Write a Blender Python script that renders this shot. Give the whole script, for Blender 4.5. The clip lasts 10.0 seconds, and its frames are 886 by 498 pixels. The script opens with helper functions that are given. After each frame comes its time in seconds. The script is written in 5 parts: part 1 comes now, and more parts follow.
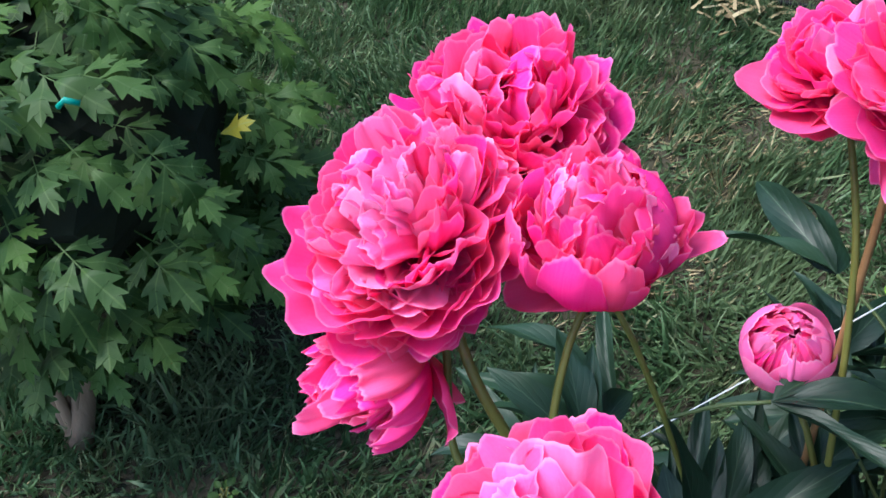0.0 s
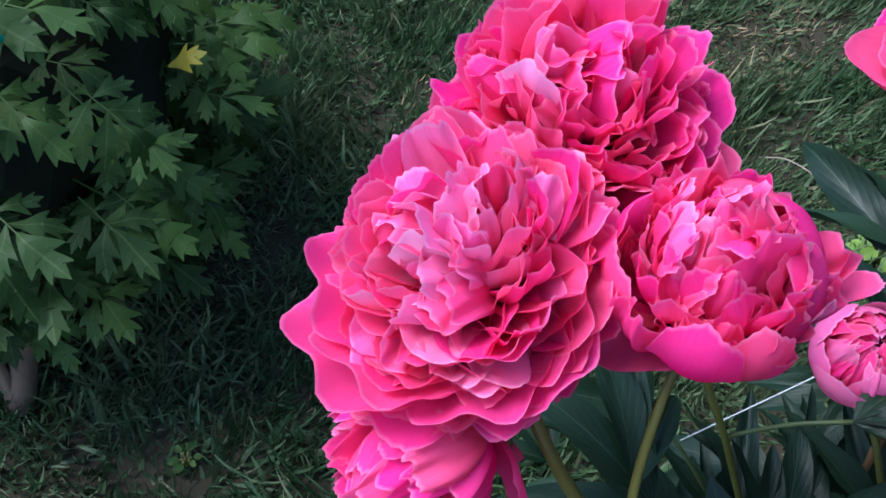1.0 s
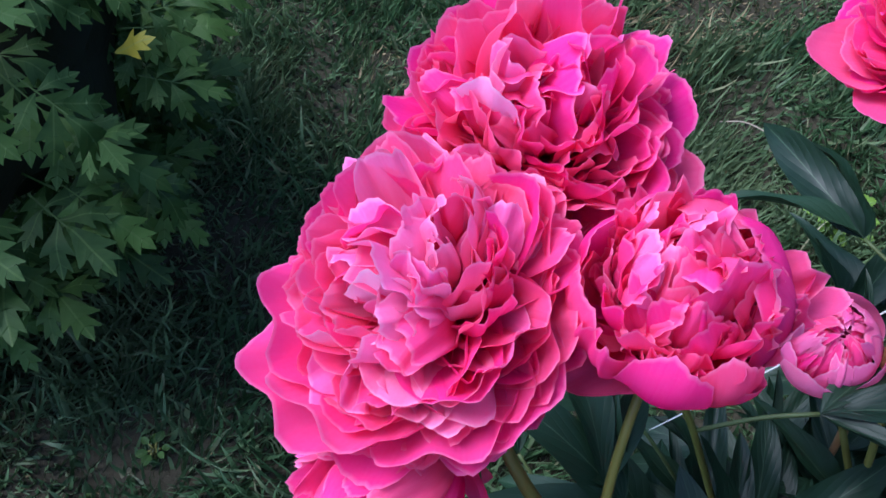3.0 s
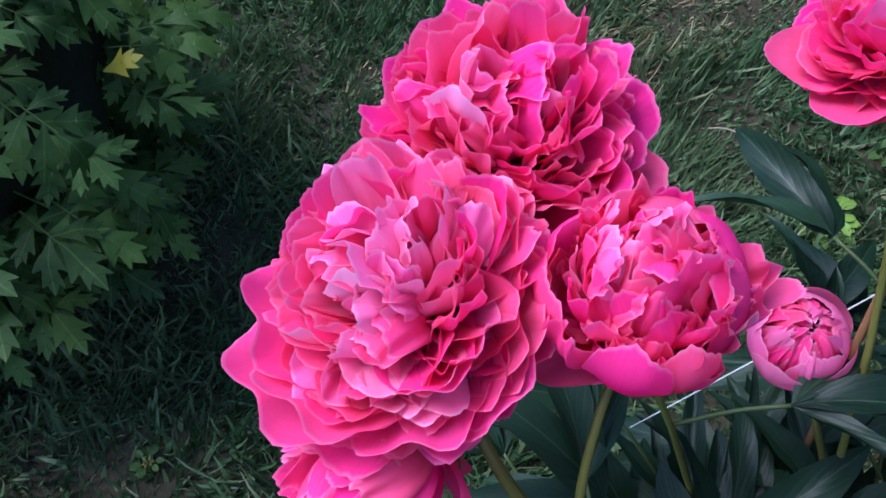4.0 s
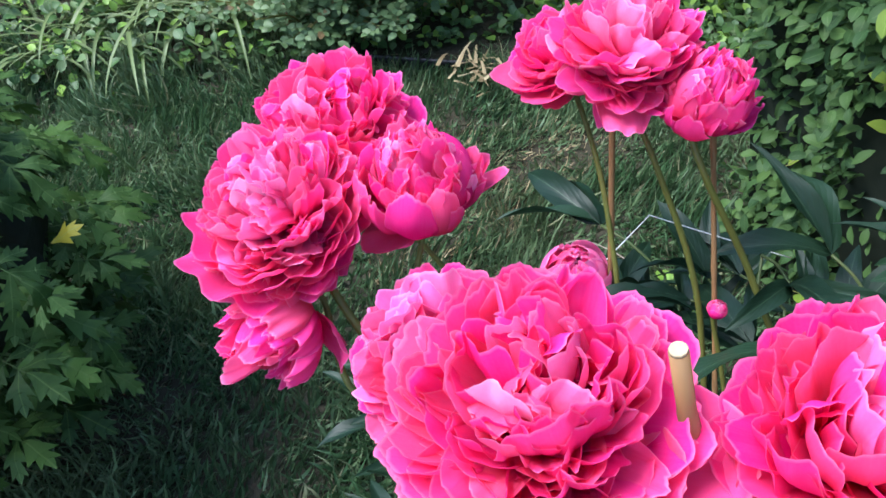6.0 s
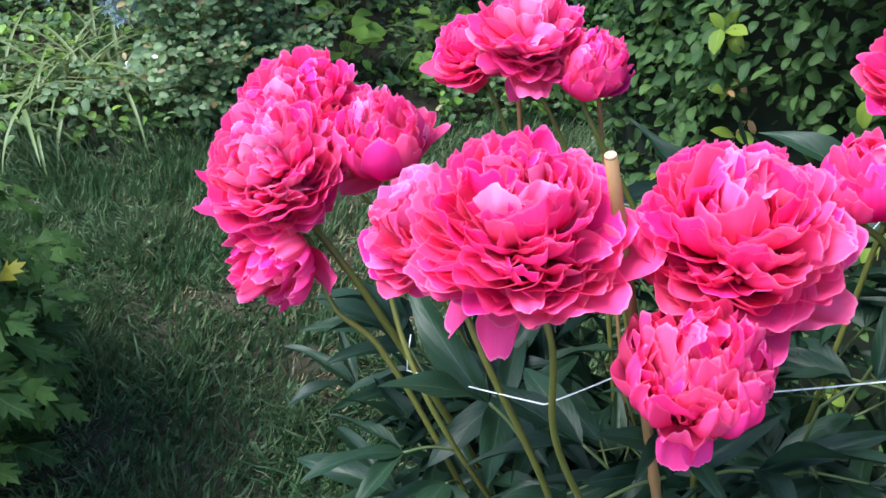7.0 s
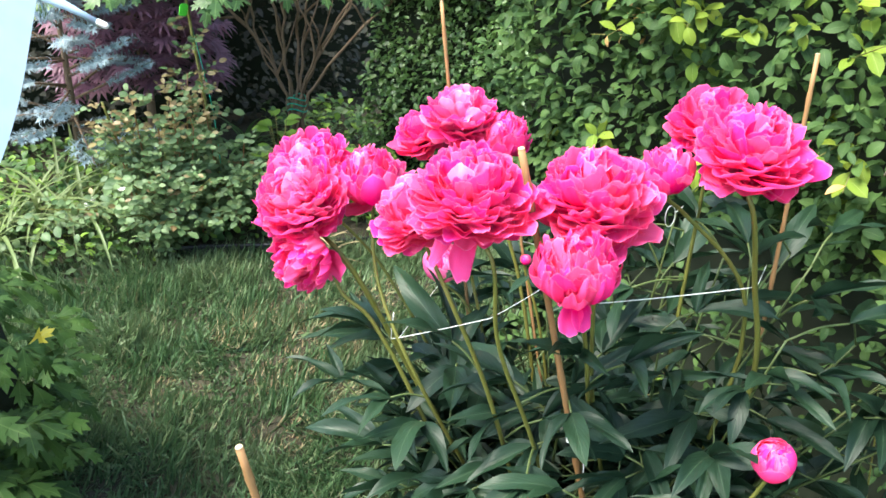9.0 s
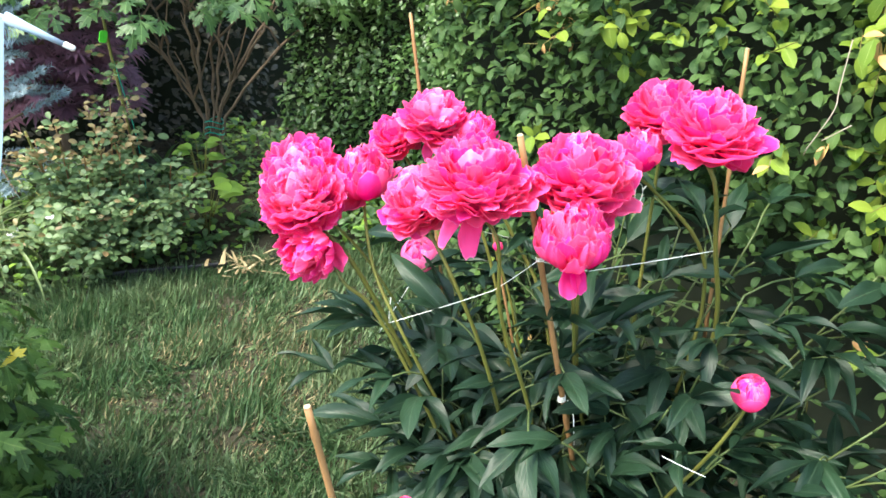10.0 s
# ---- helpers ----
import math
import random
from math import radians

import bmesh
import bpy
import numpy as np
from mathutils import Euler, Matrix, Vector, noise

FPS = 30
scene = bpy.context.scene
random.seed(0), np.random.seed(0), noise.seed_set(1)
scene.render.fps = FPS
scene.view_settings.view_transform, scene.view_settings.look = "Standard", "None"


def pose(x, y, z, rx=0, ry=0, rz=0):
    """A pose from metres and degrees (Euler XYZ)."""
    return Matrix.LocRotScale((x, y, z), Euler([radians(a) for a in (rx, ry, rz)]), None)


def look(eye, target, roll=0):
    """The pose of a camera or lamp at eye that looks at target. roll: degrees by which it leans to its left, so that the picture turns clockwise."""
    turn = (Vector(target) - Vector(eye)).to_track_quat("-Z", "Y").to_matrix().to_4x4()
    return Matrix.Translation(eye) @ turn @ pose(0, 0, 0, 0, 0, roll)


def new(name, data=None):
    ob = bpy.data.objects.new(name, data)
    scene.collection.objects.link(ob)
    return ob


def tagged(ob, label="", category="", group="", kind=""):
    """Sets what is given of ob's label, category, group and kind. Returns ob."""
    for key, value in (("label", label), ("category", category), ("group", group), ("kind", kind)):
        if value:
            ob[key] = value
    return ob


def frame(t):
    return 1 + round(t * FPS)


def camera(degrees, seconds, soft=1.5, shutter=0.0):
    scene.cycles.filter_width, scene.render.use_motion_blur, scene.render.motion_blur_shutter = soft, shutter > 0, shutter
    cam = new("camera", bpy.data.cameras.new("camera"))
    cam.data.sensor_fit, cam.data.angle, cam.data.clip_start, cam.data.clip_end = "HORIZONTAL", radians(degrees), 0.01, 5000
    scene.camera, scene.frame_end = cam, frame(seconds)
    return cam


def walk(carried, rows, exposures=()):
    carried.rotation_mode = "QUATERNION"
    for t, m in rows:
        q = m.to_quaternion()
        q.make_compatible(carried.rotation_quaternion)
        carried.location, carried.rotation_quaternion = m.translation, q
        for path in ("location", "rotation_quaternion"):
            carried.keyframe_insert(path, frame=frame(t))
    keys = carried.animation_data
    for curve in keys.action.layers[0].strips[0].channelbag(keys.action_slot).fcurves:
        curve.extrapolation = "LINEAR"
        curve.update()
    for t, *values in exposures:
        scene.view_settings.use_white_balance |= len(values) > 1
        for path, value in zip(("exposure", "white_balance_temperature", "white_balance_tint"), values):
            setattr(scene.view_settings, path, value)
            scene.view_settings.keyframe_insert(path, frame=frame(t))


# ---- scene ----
cam = camera(51.2, 10.0, soft=1.6)
PATH = [
    (0, (0.045, 0.035, 1.267), (-0.045, 1.441, -0.153), -1.6),
    (0.5, (0.002, 0.116, 1.241), (-0.012, 1.435, -0.262), 0.3),
    (1, (-0.017, 0.157, 1.227), (0.036, 1.404, -0.336), 2.3),
    (1.5, (-0.025, 0.172, 1.216), (0.063, 1.364, -0.388), 3.8),
    (2, (-0.017, 0.189, 1.226), (0.101, 1.363, -0.389), 4.0),
    (3.5, (-0.011, 0.183, 1.236), (0.117, 1.36, -0.376), 2.9),
    (4, (-0.007, 0.171, 1.246), (0.135, 1.367, -0.351), 2.6),
    (4.5, (-0.008, 0.138, 1.271), (0.145, 1.39, -0.281), 1.4),
    (5, (0.005, 0.076, 1.29), (0.203, 1.386, -0.208), -0.0),
    (5.5, (0.021, -0.028, 1.3), (0.29, 1.359, -0.115), -1.6),
    (5.7, (0.014, -0.081, 1.312), (0.313, 1.364, -0.037), -2.3),
    (6.8, (-0.098, -0.296, 1.308), (0.462, 1.259, 0.181), -0.5),
    (7, (-0.141, -0.334, 1.315), (0.507, 1.198, 0.204), -0.8),
    (7.5, (-0.239, -0.431, 1.331), (0.577, 1.069, 0.29), -2.0),
    (8, (-0.299, -0.526, 1.341), (0.593, 1.02, 0.439), -0.6),
    (8.5, (-0.364, -0.646, 1.336), (0.551, 0.92, 0.495), 0.2),
    (9, (-0.402, -0.716, 1.361), (0.496, 0.877, 0.552), 0.0),
    (9.5, (-0.486, -0.73, 1.36), (0.511, 0.82, 0.586), 0.8),
    (10, (-0.593, -0.748, 1.362), (0.514, 0.732, 0.597), -0.5),
]
walk(cam, [(t, look(eye, target, roll)) for t, eye, target, roll in PATH],
     exposures=[(0, 1.72, 6000, 11), (0.5, 1.4, 5800, 13), (1, 1.17, 5550, 16), (1.5, 0.99, 5400, 18), (2, 1.1, 5350, 18.5), (3.5, 1.13, 5350, 18.5), (4.5, 1.08, 5350, 18.5), (5, 1.2, 5500, 17), (5.5, 1.68, 5750, 13), (6.3, 1.7, 5850, 11.5), (7, 1.75, 5950, 10), (7.5, 2.27, 6100, 8), (8, 2.4, 6300, 7.5), (8.5, 2.22, 6450, 7), (9, 2.48, 6950, 6), (10, 2.46, 7050, 6)])

# ---- world and light: soft shade under a bright hazy sky ----
SUN_ELEV, SUN_ROT = radians(61), radians(273)
world = bpy.data.worlds.new("world")
scene.world = world
world.use_nodes = True
wn = world.node_tree.nodes
sky = wn.new("ShaderNodeTexSky")
sky.sky_type = "NISHITA"
sky.sun_disc = False
sky.sun_elevation, sky.sun_rotation = SUN_ELEV, SUN_ROT
sky.air_density, sky.dust_density = 1.2, 1.0
wn["Background"].inputs["Strength"].default_value = 0.15
world.node_tree.links.new(sky.outputs["Color"], wn["Background"].inputs["Color"])
sun = new("sun", bpy.data.lights.new("sun", "SUN"))
sun.data.energy, sun.data.angle, sun.data.color = 2.6, radians(34), (1.0, 0.97, 0.93)
sun.matrix_world = look((-3.6, 0.6, 7.0), (0.2, 0.4, 0))


# ---- materials ----
def shader(name, build):
    m = bpy.data.materials.new(name)
    m.use_nodes = True
    nt = m.node_tree
    build(nt, nt.nodes["Principled BSDF"], nt.nodes["Material Output"])
    return m


def node(nt, kind, **values):
    n = nt.nodes.new(kind)
    for key, value in values.items():
        n.inputs[key].default_value = value
    return n


def ramp(nt, src, stops):
    r = nt.nodes.new("ShaderNodeValToRGB")
    r.color_ramp.elements[0].position, r.color_ramp.elements[0].color = stops[0][0], (*stops[0][1], 1)
    r.color_ramp.elements[1].position, r.color_ramp.elements[1].color = stops[-1][0], (*stops[-1][1], 1)
    for pos, col in stops[1:-1]:
        r.color_ramp.elements.new(pos).color = (*col, 1)
    nt.links.new(src, r.inputs["Fac"])
    return r.outputs["Color"]


def mixed(nt, fac, a, b, mode="MIX"):
    n = nt.nodes.new("ShaderNodeMix")
    n.data_type, n.blend_type = "RGBA", mode
    for src, slot in ((fac, 0), (a, 6), (b, 7)):
        if isinstance(src, (float, int)):
            n.inputs[slot].default_value = src
        elif isinstance(src, tuple):
            n.inputs[slot].default_value = (*src, 1)
        else:
            nt.links.new(src, n.inputs[slot])
    return n.outputs[2]


def noise_of(nt, scale, coords="Object", detail=4.0, stretch=None, rough=0.5):
    tc = nt.nodes.new("ShaderNodeTexCoord")
    n = node(nt, "ShaderNodeTexNoise", Scale=scale, Detail=detail, Roughness=rough)
    if stretch:
        mp = nt.nodes.new("ShaderNodeMapping")
        mp.inputs["Scale"].default_value = stretch
        nt.links.new(tc.outputs[coords], mp.inputs["Vector"])
        nt.links.new(mp.outputs["Vector"], n.inputs["Vector"])
    else:
        nt.links.new(tc.outputs[coords], n.inputs["Vector"])
    return n.outputs["Fac"]


def calc(nt, op, a, b=None):
    n = nt.nodes.new("ShaderNodeMath")
    n.operation = op
    for slot, src in ((0, a), (1, b)):
        if src is None:
            continue
        if isinstance(src, (float, int)):
            n.inputs[slot].default_value = src
        else:
            nt.links.new(src, n.inputs[slot])
    return n.outputs[0]


def bumped(nt, bsdf, height, strength, distance=0.002):
    b = node(nt, "ShaderNodeBump", Strength=strength, Distance=distance)
    nt.links.new(height, b.inputs["Height"])
    nt.links.new(b.outputs["Normal"], bsdf.inputs["Normal"])
    return b.outputs["Normal"]


def see_through(nt, bsdf, out, colour, share):
    """Lets part of the light pass through a thin petal or leaf."""
    t = nt.nodes.new("ShaderNodeBsdfTranslucent")
    nt.links.new(colour, t.inputs["Color"])
    mx = node(nt, "ShaderNodeMixShader", Fac=share)
    nt.links.new(bsdf.outputs[0], mx.inputs[1])
    nt.links.new(t.outputs[0], mx.inputs[2])
    nt.links.new(mx.outputs[0], out.inputs["Surface"])


def random_of(nt, island=False):
    if island:
        return nt.nodes.new("ShaderNodeNewGeometry").outputs["Random Per Island"]
    return nt.nodes.new("ShaderNodeObjectInfo").outputs["Random"]


def petal_material(name, base, mid, edge, share=0.3):
    def build(nt, bsdf, out):
        uv = nt.nodes.new("ShaderNodeUVMap")
        sep = nt.nodes.new("ShaderNodeSeparateXYZ")
        nt.links.new(uv.outputs["UV"], sep.inputs[0])
        along = sep.outputs["Y"]
        col = ramp(nt, along, [(0.0, base), (0.42, base), (0.8, mid), (0.965, mid), (1.0, edge)])
        # fine veins that run lengthwise, and broad pale flushes
        fan = calc(nt, "MULTIPLY", sep.outputs["X"], 1.0)
        vec = nt.nodes.new("ShaderNodeCombineXYZ")
        nt.links.new(fan, vec.inputs[0])
        nt.links.new(calc(nt, "MULTIPLY", along, 0.06), vec.inputs[1])
        nt.links.new(random_of(nt), vec.inputs[2])
        veins = node(nt, "ShaderNodeTexNoise", Scale=38.0, Detail=3.0)
        nt.links.new(vec.outputs[0], veins.inputs["Vector"])
        col = mixed(nt, calc(nt, "MULTIPLY", veins.outputs["Fac"], 0.25), col, edge)
        flush = noise_of(nt, 45.0)
        col = mixed(nt, calc(nt, "MULTIPLY", flush, 0.25), col, base)
        hsv = node(nt, "ShaderNodeHueSaturation")
        nt.links.new(col, hsv.inputs["Color"])
        rnd = random_of(nt)
        nt.links.new(calc(nt, "ADD", calc(nt, "MULTIPLY", rnd, 0.016), 0.492), hsv.inputs["Hue"])
        nt.links.new(calc(nt, "ADD", calc(nt, "MULTIPLY", rnd, -0.10), 1.08), hsv.inputs["Saturation"])
        col = hsv.outputs["Color"]
        nt.links.new(col, bsdf.inputs["Base Color"])
        bsdf.inputs["Roughness"].default_value = 0.55
        bsdf.inputs["Specular IOR Level"].default_value = 0.08
        crinkle = noise_of(nt, 190.0, detail=3.0)
        bumped(nt, bsdf, calc(nt, "ADD", veins.outputs["Fac"], crinkle), 0.5, 0.0012)
        see_through(nt, bsdf, out, col, share)
    return shader(name, build)


def leaf_material(name, dark, light, rib, rough=0.4, share=0.2, island=False, veins=7.0, spread=0.5, spec=0.4):
    def build(nt, bsdf, out):
        uv = nt.nodes.new("ShaderNodeUVMap")
        sep = nt.nodes.new("ShaderNodeSeparateXYZ")
        nt.links.new(uv.outputs["UV"], sep.inputs[0])
        side = calc(nt, "ABSOLUTE", calc(nt, "SUBTRACT", sep.outputs["X"], 0.5))
        midrib = calc(nt, "LESS_THAN", side, 0.014)
        ways = calc(nt, "SUBTRACT", calc(nt, "MULTIPLY", sep.outputs["Y"], veins), calc(nt, "MULTIPLY", side, veins * 0.9))
        lines = calc(nt, "POWER", calc(nt, "ABSOLUTE", calc(nt, "SINE", calc(nt, "MULTIPLY", ways, math.pi))), 0.35)
        rnd = random_of(nt, island)
        col = mixed(nt, calc(nt, "MULTIPLY", rnd, spread), dark, light)
        blotch = noise_of(nt, 14.0)
        col = mixed(nt, calc(nt, "MULTIPLY", blotch, 0.45), col, light)
        col = mixed(nt, calc(nt, "MULTIPLY", calc(nt, "SUBTRACT", 1.0, lines), 0.045), col, rib)
        col = mixed(nt, calc(nt, "MULTIPLY", midrib, 0.6), col, rib)
        nt.links.new(col, bsdf.inputs["Base Color"])
        bsdf.inputs["Roughness"].default_value = rough
        bsdf.inputs["Specular IOR Level"].default_value = spec
        bumped(nt, bsdf, lines, 0.2, 0.0012)
        see_through(nt, bsdf, out, col, share)
    return shader(name, build)


def plain_material(name, a, b, scale, rough=0.8, bump=0.4, stretch=None, dist=0.003, spec=0.3):
    def build(nt, bsdf, out):
        n1 = noise_of(nt, scale, stretch=stretch, detail=6.0)
        n2 = noise_of(nt, scale * 0.17, stretch=stretch)
        col = mixed(nt, n1, a, b)
        col = mixed(nt, calc(nt, "MULTIPLY", n2, 0.5), col, a)
        nt.links.new(col, bsdf.inputs["Base Color"])
        bsdf.inputs["Roughness"].default_value = rough
        bsdf.inputs["Specular IOR Level"].default_value = spec
        bumped(nt, bsdf, n1, bump, dist)
    return shader(name, build)


def blade_material(name, stops, share=0.25, rough=0.5):
    """Grass: every blade has its own tone, and is paler to its tip."""
    def build(nt, bsdf, out):
        rnd = random_of(nt, True)
        col = ramp(nt, rnd, stops)
        patch = noise_of(nt, 2.6, detail=3.0)
        col = mixed(nt, calc(nt, "MULTIPLY", ramp(nt, patch, [(0.45, (0, 0, 0)), (0.68, (1, 1, 1))]), 0.6), col, stops[-2][1])
        nt.links.new(col, bsdf.inputs["Base Color"])
        bsdf.inputs["Roughness"].default_value = rough
        bsdf.inputs["Specular IOR Level"].default_value = 0.35
        see_through(nt, bsdf, out, col, share)
    return shader(name, build)


PETAL = petal_material("peony_petal", (0.93, 0.018, 0.155), (0.97, 0.090, 0.33), (0.98, 0.30, 0.54), 0.40)
PETAL_PALE = petal_material("peony_petal_pale", (0.95, 0.050, 0.25), (0.98, 0.22, 0.49), (0.98, 0.47, 0.70), 0.30)
PETAL_WHITE = petal_material("peony_petal_whitish", (0.96, 0.16, 0.45), (0.98, 0.46, 0.72), (0.99, 0.70, 0.87), 0.36)
SEPAL = plain_material("sepal", (0.06, 0.10, 0.03), (0.16, 0.05, 0.03), 60, 0.5)
STEM = plain_material("peony_stem", (0.095, 0.115, 0.022), (0.15, 0.115, 0.03), 40, 0.45, 0.2, (1, 1, 0.1))
STEM_RED = plain_material("peony_stem_red", (0.14, 0.09, 0.03), (0.20, 0.085, 0.045), 40, 0.45, 0.2, (1, 1, 0.1))
LEAF = leaf_material("peony_leaf", (0.0032, 0.0125, 0.0075), (0.0165, 0.042, 0.019), (0.060, 0.10, 0.055), 0.46, 0.14, spread=0.8, spec=0.26)
PETIOLE = plain_material("petiole", (0.045, 0.085, 0.025), (0.10, 0.10, 0.035), 40, 0.5, 0.2)
LEAF_LOBED = leaf_material("lobed_leaf", (0.006, 0.023, 0.007), (0.054, 0.110, 0.020), (0.07, 0.115, 0.032), 0.55, 0.22, spread=1.0, spec=0.18)
LEAF_YELLOW = leaf_material("yellowed_leaf", (0.46, 0.38, 0.03), (0.58, 0.50, 0.06), (0.45, 0.45, 0.1), 0.5, 0.3)
HEDGE_DARK = leaf_material("hedge_leaf_dark", (0.016, 0.046, 0.018), (0.070, 0.128, 0.034), (0.12, 0.19, 0.07), 0.55, 0.32, True, 6.0, 1.0, 0.16)
HEDGE_LIME = leaf_material("hedge_leaf_lime", (0.085, 0.165, 0.022), (0.22, 0.29, 0.040), (0.28, 0.36, 0.10), 0.55, 0.4, True, 6.0, 1.0, 0.16)
HEDGE_RUST = leaf_material("hedge_leaf_rust", (0.48, 0.22, 0.09), (0.56, 0.36, 0.14), (0.4, 0.25, 0.1), 0.5, 0.35, True, 6.0, 0.9)
BOX_LEAF = leaf_material("box_leaf", (0.015, 0.048, 0.013), (0.070, 0.14, 0.033), (0.10, 0.18, 0.05), 0.4, 0.2, True, 4.0, 1.0)
ROSE_LEAF = leaf_material("rose_leaf", (0.046, 0.098, 0.036), (0.135, 0.205, 0.082), (0.15, 0.24, 0.10), 0.5, 0.28, True, 6.0, 1.0)
ROSE_BRONZE = leaf_material("rose_leaf_bronze", (0.15, 0.09, 0.045), (0.24, 0.20, 0.085), (0.3, 0.25, 0.1), 0.45, 0.3, True, 6.0, 1.0)
TREE_LEAF = leaf_material("tree_leaf", (0.026, 0.072, 0.022), (0.075, 0.15, 0.042), (0.15, 0.26, 0.08), 0.45, 0.3, True, 6.0, 1.0)
MAPLE_LEAF = leaf_material("maple_leaf", (0.07, 0.03, 0.052), (0.27, 0.125, 0.185), (0.2, 0.08, 0.13), 0.5, 0.25, True, 4.0, 1.0)
NEEDLE = leaf_material("spruce_needle", (0.17, 0.235, 0.265), (0.33, 0.42, 0.465), (0.45, 0.55, 0.6), 0.6, 0.05, True, 1.0, 1.0)
LILY_LEAF = leaf_material("lily_leaf", (0.058, 0.105, 0.034), (0.165, 0.215, 0.082), (0.22, 0.30, 0.12), 0.45, 0.3, True, 2.0, 1.0)
WEED_LEAF = leaf_material("weed_leaf", (0.10, 0.22, 0.03), (0.22, 0.36, 0.06), (0.25, 0.38, 0.12), 0.5, 0.3, True, 5.0, 1.0)
# leaf colour darkened to stand for the shade behind the bed
SHADE_PAINTED_LEAF = leaf_material("shade_leaf", (0.010, 0.012, 0.009), (0.032, 0.034, 0.020), (0.05, 0.06, 0.03), 0.6, 0.15, True, 4.0, 1.0)
GRASS = blade_material("grass_blade", [(0.0, (0.022, 0.055, 0.020)), (0.35, (0.042, 0.096, 0.035)), (0.74, (0.080, 0.146, 0.060)), (0.965, (0.145, 0.195, 0.095)), (1.0, (0.30, 0.27, 0.16))])
STRAW = blade_material("straw", [(0.0, (0.15, 0.11, 0.055)), (0.5, (0.25, 0.19, 0.10)), (0.9, (0.36, 0.29, 0.165)), (1.0, (0.48, 0.41, 0.25))], 0.15, 0.6)
SOIL = plain_material("soil", (0.020, 0.018, 0.010), (0.048, 0.042, 0.024), 40, 0.95, 1.0, None, 0.012)
BAMBOO = plain_material("bamboo", (0.17, 0.085, 0.035), (0.36, 0.20, 0.085), 35, 0.5, 0.3, (1, 1, 0.06))
BAMBOO_CUT = plain_material("bamboo_cut", (0.34, 0.25, 0.14), (0.50, 0.39, 0.24), 300, 0.8)
BARK = plain_material("bark", (0.07, 0.045, 0.03), (0.26, 0.185, 0.125), 30, 0.9, 1.0, (1, 1, 0.25), 0.006)
TWIG = plain_material("dry_twig", (0.22, 0.18, 0.13), (0.36, 0.31, 0.25), 60, 0.9, 0.6)
# near-black fill colour that stands for the shade deep among leaves
SHADE_FILL = plain_material("shrub_heart", (0.004, 0.007, 0.003), (0.014, 0.020, 0.008), 25, 0.95, 1.0)
TWINE = plain_material("white_twine", (0.62, 0.62, 0.58), (0.80, 0.80, 0.76), 900, 0.85, 0.8, None, 0.0006)
PLASTIC = plain_material("black_plastic", (0.010, 0.010, 0.012), (0.022, 0.022, 0.024), 20, 0.45, 0.1)
GREEN_TIE = plain_material("green_tie", (0.0, 0.22, 0.16), (0.01, 0.30, 0.20), 90, 0.4, 0.2)
TAG = plain_material("green_tag", (0.10, 0.72, 0.06), (0.14, 0.80, 0.10), 90, 0.45, 0.1)
ORANGE = plain_material("orange_petal", (0.75, 0.18, 0.01), (0.85, 0.32, 0.02), 200, 0.5, 0.2)
WHITE_PETAL = plain_material("faded_white_petal", (0.6, 0.55, 0.48), (0.8, 0.78, 0.74), 80, 0.7, 0.5)


def canvas(nt, bsdf, out):
    n = noise_of(nt, 900.0)
    fade = noise_of(nt, 7.0)
    col = mixed(nt, fade, (0.24, 0.38, 0.50), (0.44, 0.55, 0.62))
    nt.links.new(col, bsdf.inputs["Base Color"])
    bsdf.inputs["Roughness"].default_value = 0.8
    bumped(nt, bsdf, n, 0.3, 0.0008)
    see_through(nt, bsdf, out, col, 0.35)


CANVAS = shader("sun_bleached_canvas", canvas)
WHITE_PLASTIC = plain_material("white_plastic", (0.62, 0.62, 0.60), (0.72, 0.72, 0.70), 60, 0.4, 0.1)


# ---- mesh tools ----
def mesh_of(name, verts, faces, uvs=None, mats=(), smooth=True):
    me = bpy.data.meshes.new(name)
    me.from_pydata([tuple(v) for v in verts], [], faces)
    if uvs is not None:
        layer = me.uv_layers.new(name="UVMap")
        loops = np.zeros(len(me.loops), dtype=np.int32)
        me.loops.foreach_get("vertex_index", loops)
        layer.data.foreach_set("uv", np.asarray(uvs, dtype=np.float32)[loops].ravel())
    for m in mats:
        me.materials.append(m)
    if smooth:
        me.polygons.foreach_set("use_smooth", [True] * len(me.polygons))
    me.update()
    return me


def grid_faces(rows, cols):
    return [(r * cols + c, r * cols + c + 1, (r + 1) * cols + c + 1, (r + 1) * cols + c) for r in range(rows - 1) for c in range(cols - 1)]


def tube(bm, pts, radii, sides=8, cap=True):
    """A round rod along points, closed at both ends."""
    pts = [Vector(p) for p in pts]
    rings = []
    for i, p in enumerate(pts):
        d = (pts[min(i + 1, len(pts) - 1)] - pts[max(i - 1, 0)]).normalized()
        a = d.orthogonal().normalized() if i == 0 else (rings[-1][1] - d * rings[-1][1].dot(d)).normalized()
        b = d.cross(a)
        r = radii[i] if isinstance(radii, (list, tuple)) else radii
        rings.append(([bm.verts.new(p + (a * math.cos(q) + b * math.sin(q)) * r) for q in (2 * math.pi * k / sides for k in range(sides))], a))
    for (one, _), (two, _) in zip(rings, rings[1:]):
        for k in range(sides):
            bm.faces.new((one[k], one[(k + 1) % sides], two[(k + 1) % sides], two[k])).smooth = True
    if cap:
        bm.faces.new(list(reversed(rings[0][0])))
        bm.faces.new(rings[-1][0])
    return bm


def bm_mesh(name, bm, mats):
    me = bpy.data.meshes.new(name)
    bm.normal_update()
    bm.to_mesh(me)
    bm.free()
    for m in mats if isinstance(mats, (list, tuple)) else [mats]:
        me.materials.append(m)
    return me


